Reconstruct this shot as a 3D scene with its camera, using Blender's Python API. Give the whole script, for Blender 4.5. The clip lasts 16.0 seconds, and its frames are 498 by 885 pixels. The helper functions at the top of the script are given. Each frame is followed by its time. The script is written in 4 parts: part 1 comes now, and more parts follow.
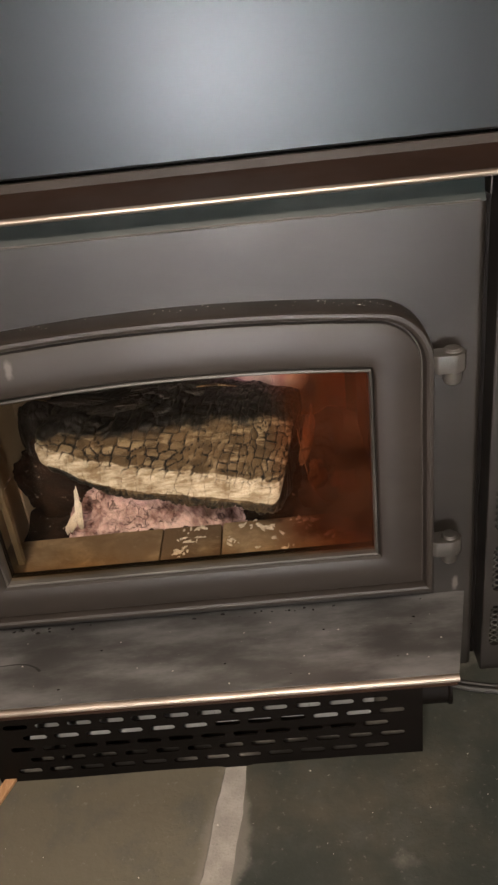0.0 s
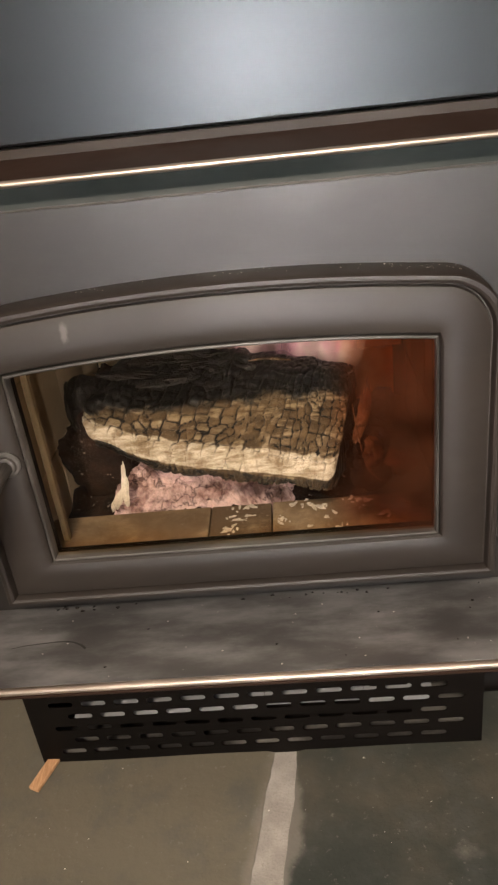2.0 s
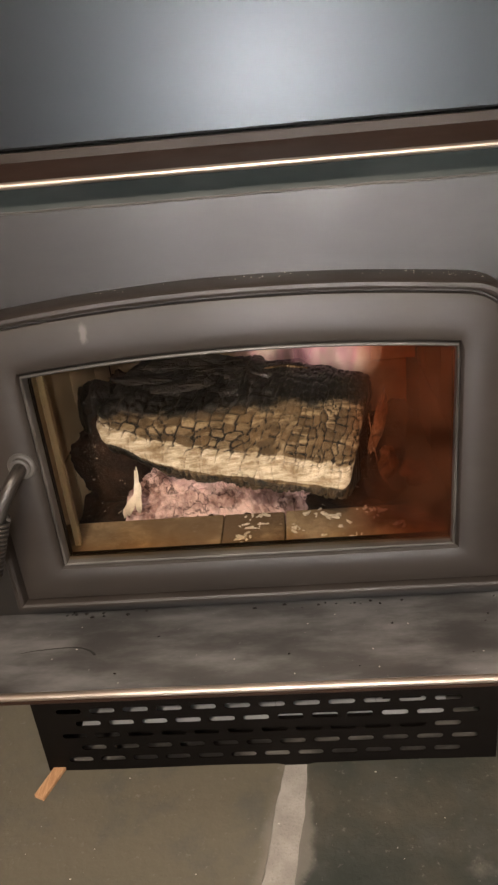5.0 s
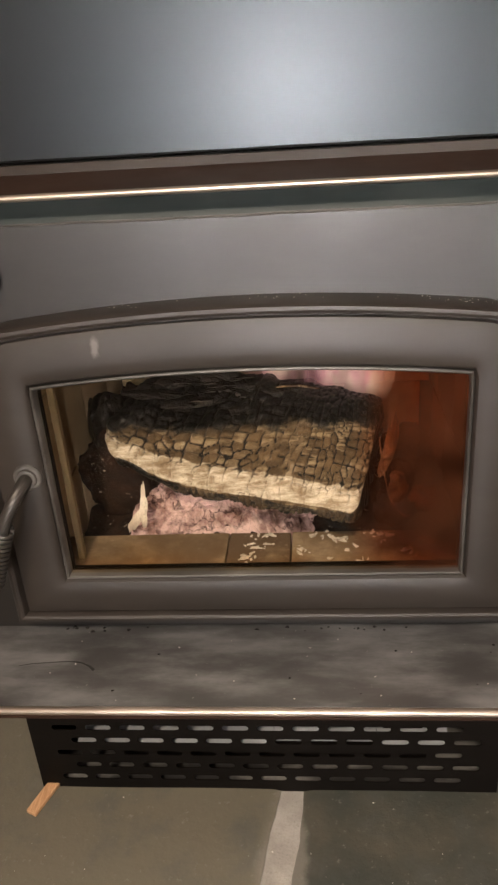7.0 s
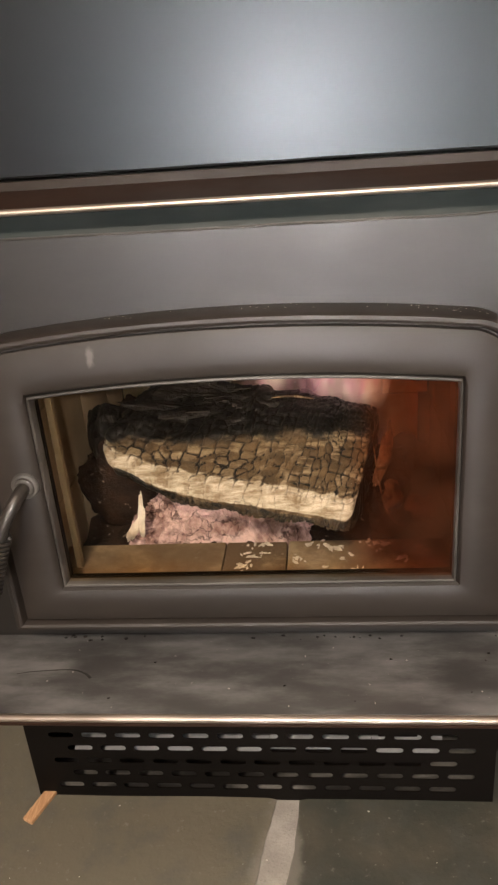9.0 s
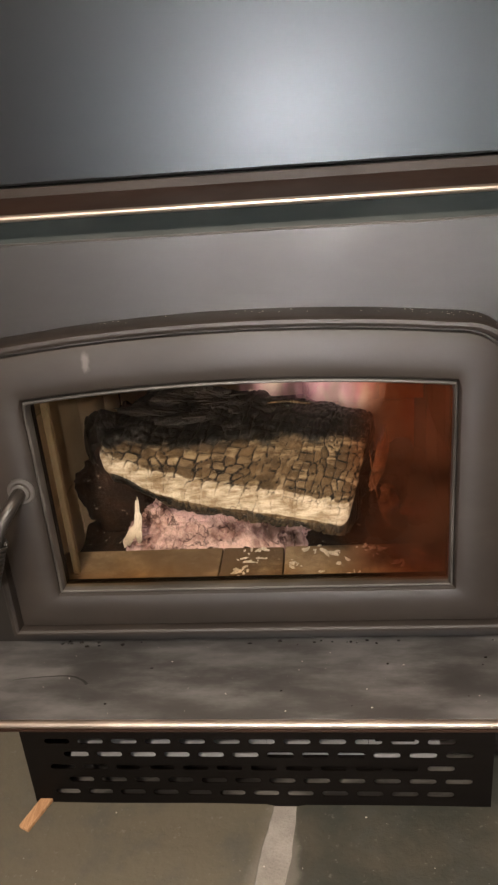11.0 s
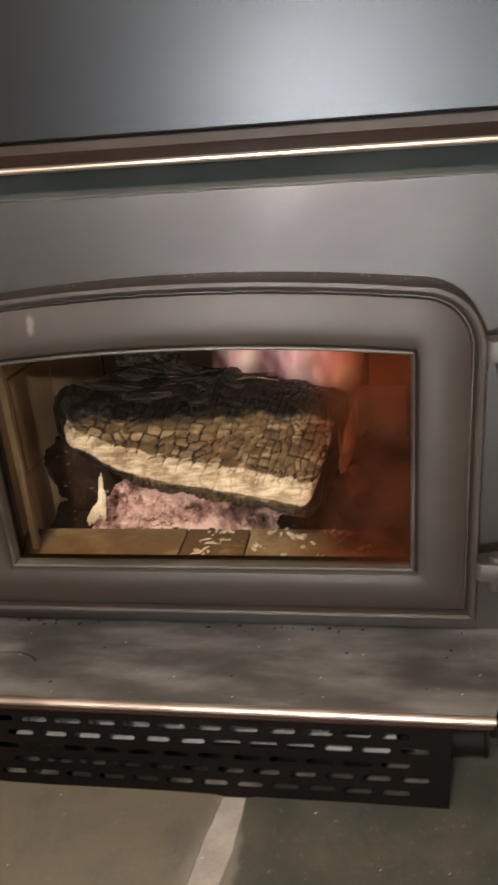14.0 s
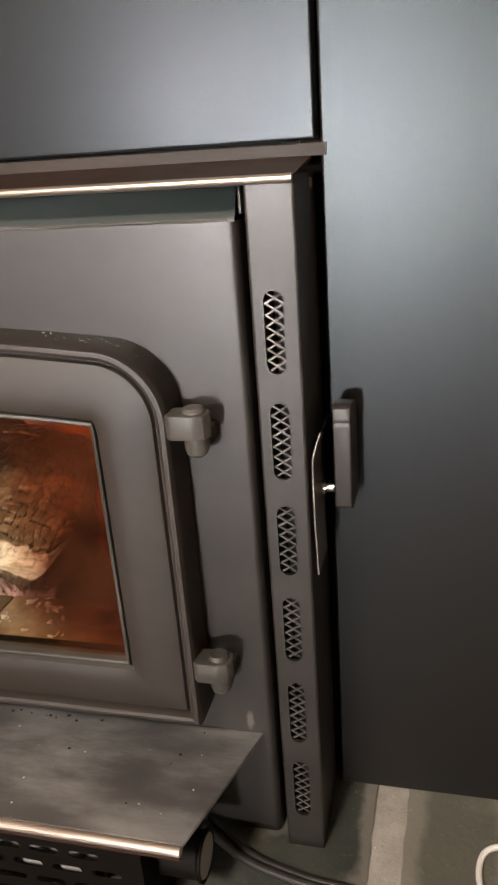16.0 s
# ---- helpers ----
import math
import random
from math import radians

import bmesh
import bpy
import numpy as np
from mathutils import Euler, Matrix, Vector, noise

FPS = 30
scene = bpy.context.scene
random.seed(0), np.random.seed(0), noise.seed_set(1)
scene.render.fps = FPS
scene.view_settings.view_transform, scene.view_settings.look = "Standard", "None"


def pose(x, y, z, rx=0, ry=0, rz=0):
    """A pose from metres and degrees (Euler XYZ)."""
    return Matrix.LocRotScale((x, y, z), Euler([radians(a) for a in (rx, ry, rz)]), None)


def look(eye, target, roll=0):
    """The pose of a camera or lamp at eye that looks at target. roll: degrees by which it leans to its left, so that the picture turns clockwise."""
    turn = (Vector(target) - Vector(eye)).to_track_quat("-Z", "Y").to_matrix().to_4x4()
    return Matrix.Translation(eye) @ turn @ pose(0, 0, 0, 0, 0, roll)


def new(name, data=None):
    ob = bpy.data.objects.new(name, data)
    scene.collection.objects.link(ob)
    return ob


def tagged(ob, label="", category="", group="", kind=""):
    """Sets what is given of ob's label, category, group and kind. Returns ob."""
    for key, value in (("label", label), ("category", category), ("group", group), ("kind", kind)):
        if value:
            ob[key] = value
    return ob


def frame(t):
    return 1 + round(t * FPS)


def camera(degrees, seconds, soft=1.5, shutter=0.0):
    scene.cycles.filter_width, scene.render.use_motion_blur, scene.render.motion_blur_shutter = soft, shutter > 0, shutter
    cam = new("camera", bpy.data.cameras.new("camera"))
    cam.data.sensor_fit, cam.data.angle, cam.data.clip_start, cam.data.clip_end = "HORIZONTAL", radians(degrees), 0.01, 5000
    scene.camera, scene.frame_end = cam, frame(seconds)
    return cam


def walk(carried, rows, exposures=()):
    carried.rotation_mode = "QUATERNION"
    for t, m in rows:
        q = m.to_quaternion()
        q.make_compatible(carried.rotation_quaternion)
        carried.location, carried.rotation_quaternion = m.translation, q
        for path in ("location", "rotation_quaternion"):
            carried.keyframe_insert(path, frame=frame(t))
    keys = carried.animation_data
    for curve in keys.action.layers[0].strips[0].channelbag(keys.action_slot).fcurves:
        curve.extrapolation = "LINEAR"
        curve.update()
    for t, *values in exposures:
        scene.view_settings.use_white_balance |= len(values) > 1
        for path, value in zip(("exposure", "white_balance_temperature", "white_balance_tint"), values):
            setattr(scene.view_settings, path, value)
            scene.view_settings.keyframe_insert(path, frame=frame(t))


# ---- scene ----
cam = camera(36.66, 16.0, soft=2.4, shutter=0.5)
PATH = [
    (0, pose(0.1257, -0.6687, 0.7198, 61.48, 6.41, 0.08)),
    (0.5, pose(0.1073, -0.6595, 0.6965, 61.90, 6.70, 0.29)),
    (1, pose(0.0825, -0.6594, 0.6864, 62.06, 6.84, 1.00)),
    (1.5, pose(0.0827, -0.6645, 0.6797, 62.16, 6.75, 1.56)),
    (2, pose(0.0843, -0.6639, 0.6800, 62.20, 6.44, 1.87)),
    (2.5, pose(0.0797, -0.6633, 0.6738, 62.59, 6.20, 2.12)),
    (3, pose(0.0808, -0.6635, 0.6735, 62.79, 6.10, 2.51)),
    (5.5, pose(0.0675, -0.6660, 0.6668, 63.96, 5.11, 2.45)),
    (6, pose(0.0806, -0.6426, 0.6821, 64.21, 3.52, 3.56)),
    (6.5, pose(0.0766, -0.6413, 0.6694, 64.43, 3.73, 3.84)),
    (7, pose(0.0713, -0.6556, 0.6718, 64.70, 3.93, 4.28)),
    (7.5, pose(0.0849, -0.6695, 0.6757, 65.04, 4.12, 4.52)),
    (8, pose(0.0848, -0.6683, 0.6689, 65.64, 4.20, 4.64)),
    (8.5, pose(0.0824, -0.6640, 0.6733, 65.74, 4.23, 4.67)),
    (9, pose(0.0888, -0.6669, 0.6660, 66.12, 4.42, 4.95)),
    (11.5, pose(0.0931, -0.6733, 0.6603, 66.96, 4.79, 4.68)),
    (12, pose(0.0926, -0.6795, 0.6648, 66.87, 5.19, 4.17)),
    (12.5, pose(0.0930, -0.6679, 0.6598, 67.08, 4.54, 4.63)),
    (13, pose(0.0817, -0.6664, 0.6516, 67.07, 3.39, 5.09)),
    (13.5, pose(0.0842, -0.6721, 0.6776, 66.80, 3.72, 5.88)),
    (14, pose(0.1735, -0.6439, 0.6131, 67.57, 4.46, 8.42)),
    (14.5, pose(0.2576, -0.5583, 0.6759, 67.48, 5.46, 12.85)),
    (15, pose(0.3596, -0.5063, 0.6409, 68.59, 5.31, 13.83)),
    (15.5, pose(0.4369, -0.4979, 0.6169, 68.86, 4.32, 13.67)),
    (16, pose(0.4588, -0.4938, 0.6097, 68.88, 4.06, 13.43)),
]
walk(cam, PATH, exposures=[(0.0, -0.12), (1.2, 0.10), (13.8, 0.12), (15.0, 0.22), (16.0, 0.30)])

# ---- world and lamps ----
world = bpy.data.worlds.new("room_dusk")
scene.world = world
world.use_nodes = True
world.node_tree.nodes["Background"].inputs[0].default_value = (0.9, 0.8, 0.7, 1)
world.node_tree.nodes["Background"].inputs[1].default_value = 0.035


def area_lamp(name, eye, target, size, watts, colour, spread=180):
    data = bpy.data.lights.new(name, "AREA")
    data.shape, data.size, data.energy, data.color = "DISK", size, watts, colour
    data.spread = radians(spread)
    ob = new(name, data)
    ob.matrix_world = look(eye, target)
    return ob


# Stands still in place of the torch that travels with the camera.
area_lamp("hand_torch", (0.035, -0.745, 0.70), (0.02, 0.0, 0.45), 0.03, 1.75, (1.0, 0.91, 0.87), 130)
# Unseen lamp added far back so the torch's highlight follows the view.
area_lamp("far_fill", (-0.12, -5.80, 0.60), (0.30, 0.1, 0.52), 0.22, 3.0, (1.0, 0.95, 0.91), 19)
# Unseen overhead lamp presumed for the warm room; lifts floor and ledge.
area_lamp("ceiling_lamp", (-0.15, -2.10, 2.36), (0.0, -0.1, 0.1), 0.35, 84.0, (1.0, 0.86, 0.71))


# ---- material helpers ----
class Mat:
    """A node material with short ways to add and join nodes."""

    def __init__(self, name):
        self.m = bpy.data.materials.new(name)
        self.m.use_nodes = True
        self.t = self.m.node_tree
        self.t.nodes.clear()
        self.out = self.t.nodes.new("ShaderNodeOutputMaterial")
        self.pos = self.add("ShaderNodeTexCoord").outputs["Object"]

    def add(self, kind, **sets):
        n = self.t.nodes.new(kind)
        for k, v in sets.items():
            setattr(n, k, v)
        return n

    def put(self, socket, value):
        if isinstance(value, bpy.types.NodeSocket):
            self.t.links.new(value, socket)
        elif isinstance(value, (tuple, list)) and len(value) == 3 and socket.type == "RGBA":
            socket.default_value = (*value, 1)
        else:
            socket.default_value = value

    def noise(self, scale, detail=4.0, rough=0.55, vec=None, stretch=None):
        v = vec or self.pos
        if stretch:
            mp = self.add("ShaderNodeMapping")
            self.put(mp.inputs["Vector"], v)
            mp.inputs["Scale"].default_value = stretch
            v = mp.outputs[0]
        n = self.add("ShaderNodeTexNoise")
        self.put(n.inputs["Vector"], v)
        n.inputs["Scale"].default_value, n.inputs["Detail"].default_value, n.inputs["Roughness"].default_value = scale, detail, rough
        return n.outputs["Fac"]

    def ramp(self, fac, lo, hi, a=0.0, b=1.0):
        n = self.add("ShaderNodeMapRange")
        n.interpolation_type = "SMOOTHSTEP"
        for k, v in zip(("Value", "From Min", "From Max", "To Min", "To Max"), (fac, lo, hi, a, b)):
            self.put(n.inputs[k], v)
        return n.outputs[0]

    def mix(self, fac, a, b):
        n = self.add("ShaderNodeMix", data_type="RGBA")
        self.put(n.inputs["Factor"], fac)
        self.put(n.inputs[6], a)
        self.put(n.inputs[7], b)
        return n.outputs[2]

    def math(self, op, a, b=0.0):
        n = self.add("ShaderNodeMath", operation=op)
        self.put(n.inputs[0], a)
        self.put(n.inputs[1], b)
        return n.outputs[0]

    def attr(self, name):
        return self.add("ShaderNodeAttribute", attribute_name=name).outputs["Fac"]

    def bump(self, height, strength=0.3, distance=0.001):
        n = self.add("ShaderNodeBump")
        self.put(n.inputs["Height"], height)
        n.inputs["Strength"].default_value, n.inputs["Distance"].default_value = strength, distance
        return n.outputs[0]

    def surface(self, colour, rough=0.5, metal=0.0, normal=None, spec=0.5, glow=None, power=0.0):
        b = self.add("ShaderNodeBsdfPrincipled")
        self.put(b.inputs["Base Color"], colour)
        self.put(b.inputs["Roughness"], rough)
        self.put(b.inputs["Metallic"], metal)
        self.put(b.inputs["Specular IOR Level"], spec)
        if normal is not None:
            self.put(b.inputs["Normal"], normal)
        if glow is not None:
            self.put(b.inputs["Emission Color"], glow)
            self.put(b.inputs["Emission Strength"], power)
        self.t.links.new(b.outputs[0], self.out.inputs[0])
        return b

    def done(self, shader=None):
        if shader is not None:
            self.t.links.new(shader, self.out.inputs[0])
        return self.m


def paint(name, colour, rough, spec=0.5, grain=900, dust=0.0, dust_colour=(0.30, 0.27, 0.24), relief=0.12, metal=0.0, cloudy=1.0, smudge=None, sheen=None):
    """High-heat stove paint: fine stipple, cloudy sheen and, where asked, settled dust and wipe marks."""
    m = Mat(name)
    cloud, fine = m.noise(7, 5), m.noise(grain, 2)
    col = m.mix(m.ramp(cloud, 0.35, 0.7), colour, tuple(c * 1.35 for c in colour))
    r = m.ramp(m.noise(16, 4), 0.3, 0.7, rough - 0.03 * cloudy, rough + 0.05 * cloudy)
    if dust:
        wipe = m.noise(8, 6, 0.62, stretch=(0.8, 2.4, 2.4))
        d = m.math("MULTIPLY", m.ramp(wipe, 0.40, 0.72), dust)
        col = m.mix(d, col, dust_colour)
        r = m.math("ADD", r, m.math("MULTIPLY", d, 0.25))
        specks = m.ramp(m.noise(420, 1), 0.79, 0.83)
        col = m.mix(m.math("MULTIPLY", specks, min(1.0, dust * 1.2)), col, (0.45, 0.42, 0.38))
    if smudge:
        off = m.add("ShaderNodeVectorMath", operation="SUBTRACT")
        m.put(off.inputs[0], m.pos)
        off.inputs[1].default_value = smudge[0]
        size = m.add("ShaderNodeVectorMath", operation="MULTIPLY")
        m.put(size.inputs[0], off.outputs[0])
        size.inputs[1].default_value = smudge[1]
        gap = m.add("ShaderNodeVectorMath", operation="LENGTH")
        m.put(gap.inputs[0], size.outputs[0])
        ragged = m.math("ADD", gap.outputs["Value"], m.math("MULTIPLY", m.noise(150, 4), 0.9))
        col = m.mix(m.ramp(ragged, 1.35, 0.75, 0.0, 0.5), col, (0.20, 0.18, 0.16))
    b = m.surface(col, r, metal, m.bump(fine, relief, 0.0004), spec)
    if sheen:
        m.put(b.inputs["Specular Tint"], sheen)
    return m.done()


PANEL = paint("satin_panel_paint", (0.0056, 0.0037, 0.0026), 0.37, 0.56, 700, 0.0, relief=0.02, cloudy=0.12, sheen=(0.80, 0.91, 1.0))
BODY = paint("stove_body_paint", (0.0094, 0.0070, 0.0051), 0.45, 0.76, 900, 0.03, relief=0.08, smudge=((0.301, 0.026, 0.133), (190, 10, 70)))
CAST = paint("cast_door_paint", (0.0185, 0.0132, 0.0098), 0.52, 0.56, 1200, 0.03, relief=0.25, smudge=((-0.133, -0.01, 0.466), (170, 10, 75)))
LEDGE = paint("dusty_ledge_paint", (0.050, 0.047, 0.045), 0.42, 0.7, 800, 0.54, (0.31, 0.305, 0.295), 0.2)
WIPED = paint("wiped_bare_steel", (0.030, 0.028, 0.026), 0.5, 0.5, 800, 0.25, (0.16, 0.155, 0.15))
# Brown base colour carries the warm room's reflection on the hood.
HOOD = paint("reflection_browned_hood", (0.026, 0.0125, 0.0075), 0.48, 0.22, 800)
FLANGE = paint("flange_paint", (0.030, 0.022, 0.017), 0.5, 0.22, 800, 0.03)
EDGE = paint("worn_bronze_edge", (0.56, 0.48, 0.42), 0.40, 0.5, 500, 0.015, metal=1.0, relief=0.05)
BLACK = paint("black_enamel", (0.0030, 0.0021, 0.0016), 0.55, 0.10, 900, 0.05, (0.04, 0.033, 0.028))
TEAL = paint("heat_tinted_paint", (0.013, 0.0195, 0.0190), 0.42, 0.6, 900, 0.06)
NET = paint("dark_mesh_steel", (0.075, 0.071, 0.066), 0.4, 0.5, 600, 0.2, metal=0.6)
DARKSTEEL = paint("dark_steel", (0.085, 0.078, 0.072), 0.40, 0.5, 600, 0.1, metal=0.85)
STEEL = paint("dull_steel", (0.30, 0.29, 0.28), 0.36, 0.5, 600, 0.25, metal=0.9)
DUSTPAN = paint("dust_covered_pan", (0.02, 0.018, 0.016), 0.7, 0.3, 300, 0.95, (0.30, 0.28, 0.25), 0.4)
GLOSS = paint("glossy_bakelite", (0.006, 0.0055, 0.005), 0.12, 0.6, 300, 0.02, relief=0.02)
CHROME = paint("chromed_steel", (0.55, 0.54, 0.52), 0.16, 0.5, 300, 0.05, metal=1.0, relief=0.05)
ZINC = paint("galvanised_steel", (0.36, 0.37, 0.38), 0.45, 0.5, 300, 0.25, metal=0.35)
HINGE = paint("cast_hinge_paint", (0.028, 0.025, 0.022), 0.42, 0.6, 600, 0.4, (0.20, 0.18, 0.16), 0.5)
CABLE = paint("black_rubber", (0.014, 0.013, 0.012), 0.5, 0.4, 600, 0.14, (0.2, 0.18, 0.16))
# Tan reflection on the corner posts, put into the base colour.
POST_TAN = paint("tan_reflecting_steel", (0.24, 0.185, 0.11), 0.6, 0.4, 400, 0.3, (0.34, 0.28, 0.19))
WHITE = paint("white_plastic", (0.75, 0.73, 0.70), 0.4, 0.5, 300, 0.1)
WALLPAINT = paint("warm_wall_paint", (0.34, 0.25, 0.18), 0.8, 0.3, 200, 0.1, (0.5, 0.45, 0.4))
CEILPAINT = paint("ceiling_paint", (0.72, 0.70, 0.66), 0.85, 0.3, 200, 0.05)


def slate_material():
    m = Mat("green_grey_slate")
    info = m.add("ShaderNodeObjectInfo")
    shift = m.add("ShaderNodeVectorMath", operation="ADD")
    m.put(shift.inputs[0], m.pos)
    comb = m.add("ShaderNodeCombineXYZ")
    m.put(comb.inputs[0], m.math("MULTIPLY", info.outputs["Random"], 9.0))
    m.put(shift.inputs[1], comb.outputs[0])
    v = shift.outputs[0]
    big, mid, fine = m.noise(5, 5, 0.6, v), m.noise(22, 6, 0.65, v), m.noise(160, 4, 0.6, v)
    base = m.mix(m.ramp(big, 0.42, 0.78, 0, 0.7), info.outputs["Color"], (0.150, 0.128, 0.092))
    base = m.mix(m.ramp(mid, 0.45, 0.75, 0.0, 0.55), base, (0.085, 0.090, 0.082))
    base = m.mix(m.ramp(fine, 0.62, 0.74, 0.0, 0.35), base, (0.30, 0.28, 0.25))
    base = m.mix(m.ramp(m.noise(260, 1, 0.5, v), 0.79, 0.83, 0.0, 0.6), base, (0.5, 0.48, 0.45))
    # Cement on the rim, and the torchlit end painted paler.
    smear_and_light = m.math("ADD", m.attr("haze_and_light"), m.math("MULTIPLY", m.math("SUBTRACT", mid, 0.5), 1.3))
    base = m.mix(m.ramp(smear_and_light, 0.32, 0.85, 0.0, 0.6), base, (0.27, 0.25, 0.215))
    h = m.math("ADD", m.math("MULTIPLY", mid, 1.0), m.math("MULTIPLY", fine, 0.25))
    m.surface(base, m.ramp(big, 0.3, 0.7, 0.42, 0.62), 0.0, m.bump(h, 0.5, 0.004), 0.45)
    return m.done()


def grout_material():
    m = Mat("grey_grout")
    mid, fine = m.noise(30, 6, 0.65), m.noise(420, 3)
    c = m.mix(m.ramp(mid, 0.35, 0.7), (0.34, 0.315, 0.28), (0.45, 0.42, 0.38))
    m.surface(m.mix(m.ramp(fine, 0.55, 0.75, 0, 0.4), c, (0.18, 0.17, 0.15)), 0.85, 0, m.bump(m.math("ADD", mid, m.math("MULTIPLY", fine, 0.4)), 0.6, 0.003), 0.3)
    return m.done()


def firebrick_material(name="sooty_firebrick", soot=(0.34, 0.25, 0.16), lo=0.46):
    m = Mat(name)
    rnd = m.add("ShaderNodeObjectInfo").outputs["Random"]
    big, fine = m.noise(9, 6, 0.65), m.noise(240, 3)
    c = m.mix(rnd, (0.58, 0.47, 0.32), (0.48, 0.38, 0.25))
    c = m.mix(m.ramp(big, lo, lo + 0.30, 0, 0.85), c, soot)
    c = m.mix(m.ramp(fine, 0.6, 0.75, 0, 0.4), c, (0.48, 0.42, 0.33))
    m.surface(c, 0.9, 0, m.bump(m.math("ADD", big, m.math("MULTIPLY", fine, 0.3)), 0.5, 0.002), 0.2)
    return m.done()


def log_material():
    """Cracked, half-burnt wood: brown blocks with ashy tops, a pale ash edge, and black char with grey streaks."""
    m = Mat("charred_split_log")
    crack, ash, char, block = m.attr("crack"), m.attr("ash"), m.attr("char"), m.attr("block")
    fine, mid = m.noise(260, 4, 0.65), m.noise(60, 5, 0.6)
    streak = m.noise(150, 5, 0.65, stretch=(0.22, 1, 1))
    wood = m.mix(m.ramp(mid, 0.35, 0.7), (0.062, 0.039, 0.019), (0.130, 0.088, 0.047))
    tops = m.math("MULTIPLY", m.ramp(block, 0.30, 0.85), m.ramp(streak, 0.40, 0.62))
    wood = m.mix(tops, wood, (0.27, 0.212, 0.138))
    pale = m.mix(m.ramp(streak, 0.35, 0.65), (0.29, 0.235, 0.165), (0.64, 0.59, 0.50))
    pale = m.mix(m.ramp(mid, 0.50, 0.68, 0, 0.7), pale, (0.19, 0.13, 0.072))
    c = m.mix(m.ramp(m.math("ADD", ash, m.math("MULTIPLY", m.math("SUBTRACT", mid, 0.5), 0.7)), 0.40, 0.62), wood, pale)
    black = m.mix(m.ramp(streak, 0.57, 0.70, 0, 0.8), (0.004, 0.0036, 0.0033), (0.095, 0.086, 0.078))
    black = m.mix(m.ramp(fine, 0.68, 0.76, 0, 0.5), black, (0.28, 0.25, 0.22))
    c = m.mix(m.ramp(m.math("ADD", char, m.math("MULTIPLY", m.math("SUBTRACT", mid, 0.5), 0.9)), 0.38, 0.62), c, black)
    # Shade painted in brown beside the cracks, rounding the blocks.
    c = m.mix(m.ramp(crack, 0.12, 0.50, 0, 0.4), c, (0.034, 0.021, 0.011))
    c = m.mix(m.ramp(crack, 0.34, 0.72), c, (0.006, 0.004, 0.003))
    m.surface(c, m.ramp(char, 0.2, 0.8, 0.85, 0.40), 0, m.bump(m.math("ADD", fine, streak), 0.6, 0.0018), 0.4)
    return m.done()


def char_material():
    m = Mat("charcoal")
    big, fine = m.noise(45, 6, 0.65), m.noise(240, 3)
    c = m.mix(m.ramp(big, 0.4, 0.7), (0.006, 0.005, 0.005), (0.030, 0.022, 0.017))
    c = m.mix(m.ramp(m.noise(120, 5, 0.6, stretch=(0.2, 1, 1)), 0.56, 0.70, 0, 0.6), c, (0.12, 0.108, 0.098))
    c = m.mix(m.ramp(fine, 0.68, 0.80, 0, 0.4), c, (0.25, 0.22, 0.20))
    m.surface(c, 0.5, 0, m.bump(m.math("ADD", big, fine), 0.7, 0.003), 0.4)
    return m.done()


def burnt_material():
    m = Mat("burnt_bed")
    big, fine = m.noise(38, 6, 0.65), m.noise(260, 3)
    c = m.mix(m.ramp(big, 0.35, 0.7), (0.012, 0.006, 0.005), (0.036, 0.018, 0.012))
    c = m.mix(m.ramp(m.noise(120, 3, 0.6), 0.66, 0.72, 0, 0.7), c, (0.42, 0.36, 0.30))
    m.surface(c, 0.85, 0, m.bump(m.math("ADD", big, fine), 0.6, 0.003), 0.25)
    return m.done()


def ember_material():
    """Coals part burnt to ash: pink-grey skins, black checks between them, a faint glow on their skins."""
    m = Mat("glowing_coals")
    rnd = m.add("ShaderNodeNewGeometry").outputs["Random Per Island"]
    big, fine = m.noise(26, 4, 0.6), m.noise(320, 3)
    warp = m.add("ShaderNodeVectorMath", operation="ADD")
    m.put(warp.inputs[0], m.pos)
    jit = m.add("ShaderNodeTexNoise")
    m.put(jit.inputs["Vector"], m.pos)
    jit.inputs["Scale"].default_value = 70
    small = m.add("ShaderNodeVectorMath", operation="SCALE")
    m.put(small.inputs[0], jit.outputs["Color"])
    small.inputs["Scale"].default_value = 0.030
    m.put(warp.inputs[1], small.outputs[0])
    vor = m.add("ShaderNodeTexVoronoi", feature="DISTANCE_TO_EDGE")
    m.put(vor.inputs["Vector"], warp.outputs[0])
    vor.inputs["Scale"].default_value = 44
    check = m.ramp(vor.outputs["Distance"], 0.0, 0.07, m.ramp(m.noise(30, 2), 0.35, 0.65, 0.2, 0.95), 1.0)
    skin = m.mix(m.ramp(big, 0.40, 0.62), (0.66, 0.53, 0.50), (0.34, 0.21, 0.20))
    skin = m.mix(m.ramp(fine, 0.60, 0.76, 0, 0.45), skin, (0.76, 0.67, 0.64))
    c = m.mix(check, (0.050, 0.024, 0.024), skin)
    c = m.mix(m.ramp(m.noise(19, 3, 0.5), 0.58, 0.70, 0, 0.8), c, (0.045, 0.022, 0.02))
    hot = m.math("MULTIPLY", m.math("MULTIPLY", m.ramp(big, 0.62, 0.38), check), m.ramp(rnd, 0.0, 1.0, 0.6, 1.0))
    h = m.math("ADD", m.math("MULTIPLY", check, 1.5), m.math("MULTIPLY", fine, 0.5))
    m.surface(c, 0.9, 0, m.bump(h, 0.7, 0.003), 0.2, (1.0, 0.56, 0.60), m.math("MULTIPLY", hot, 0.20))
    return m.done()


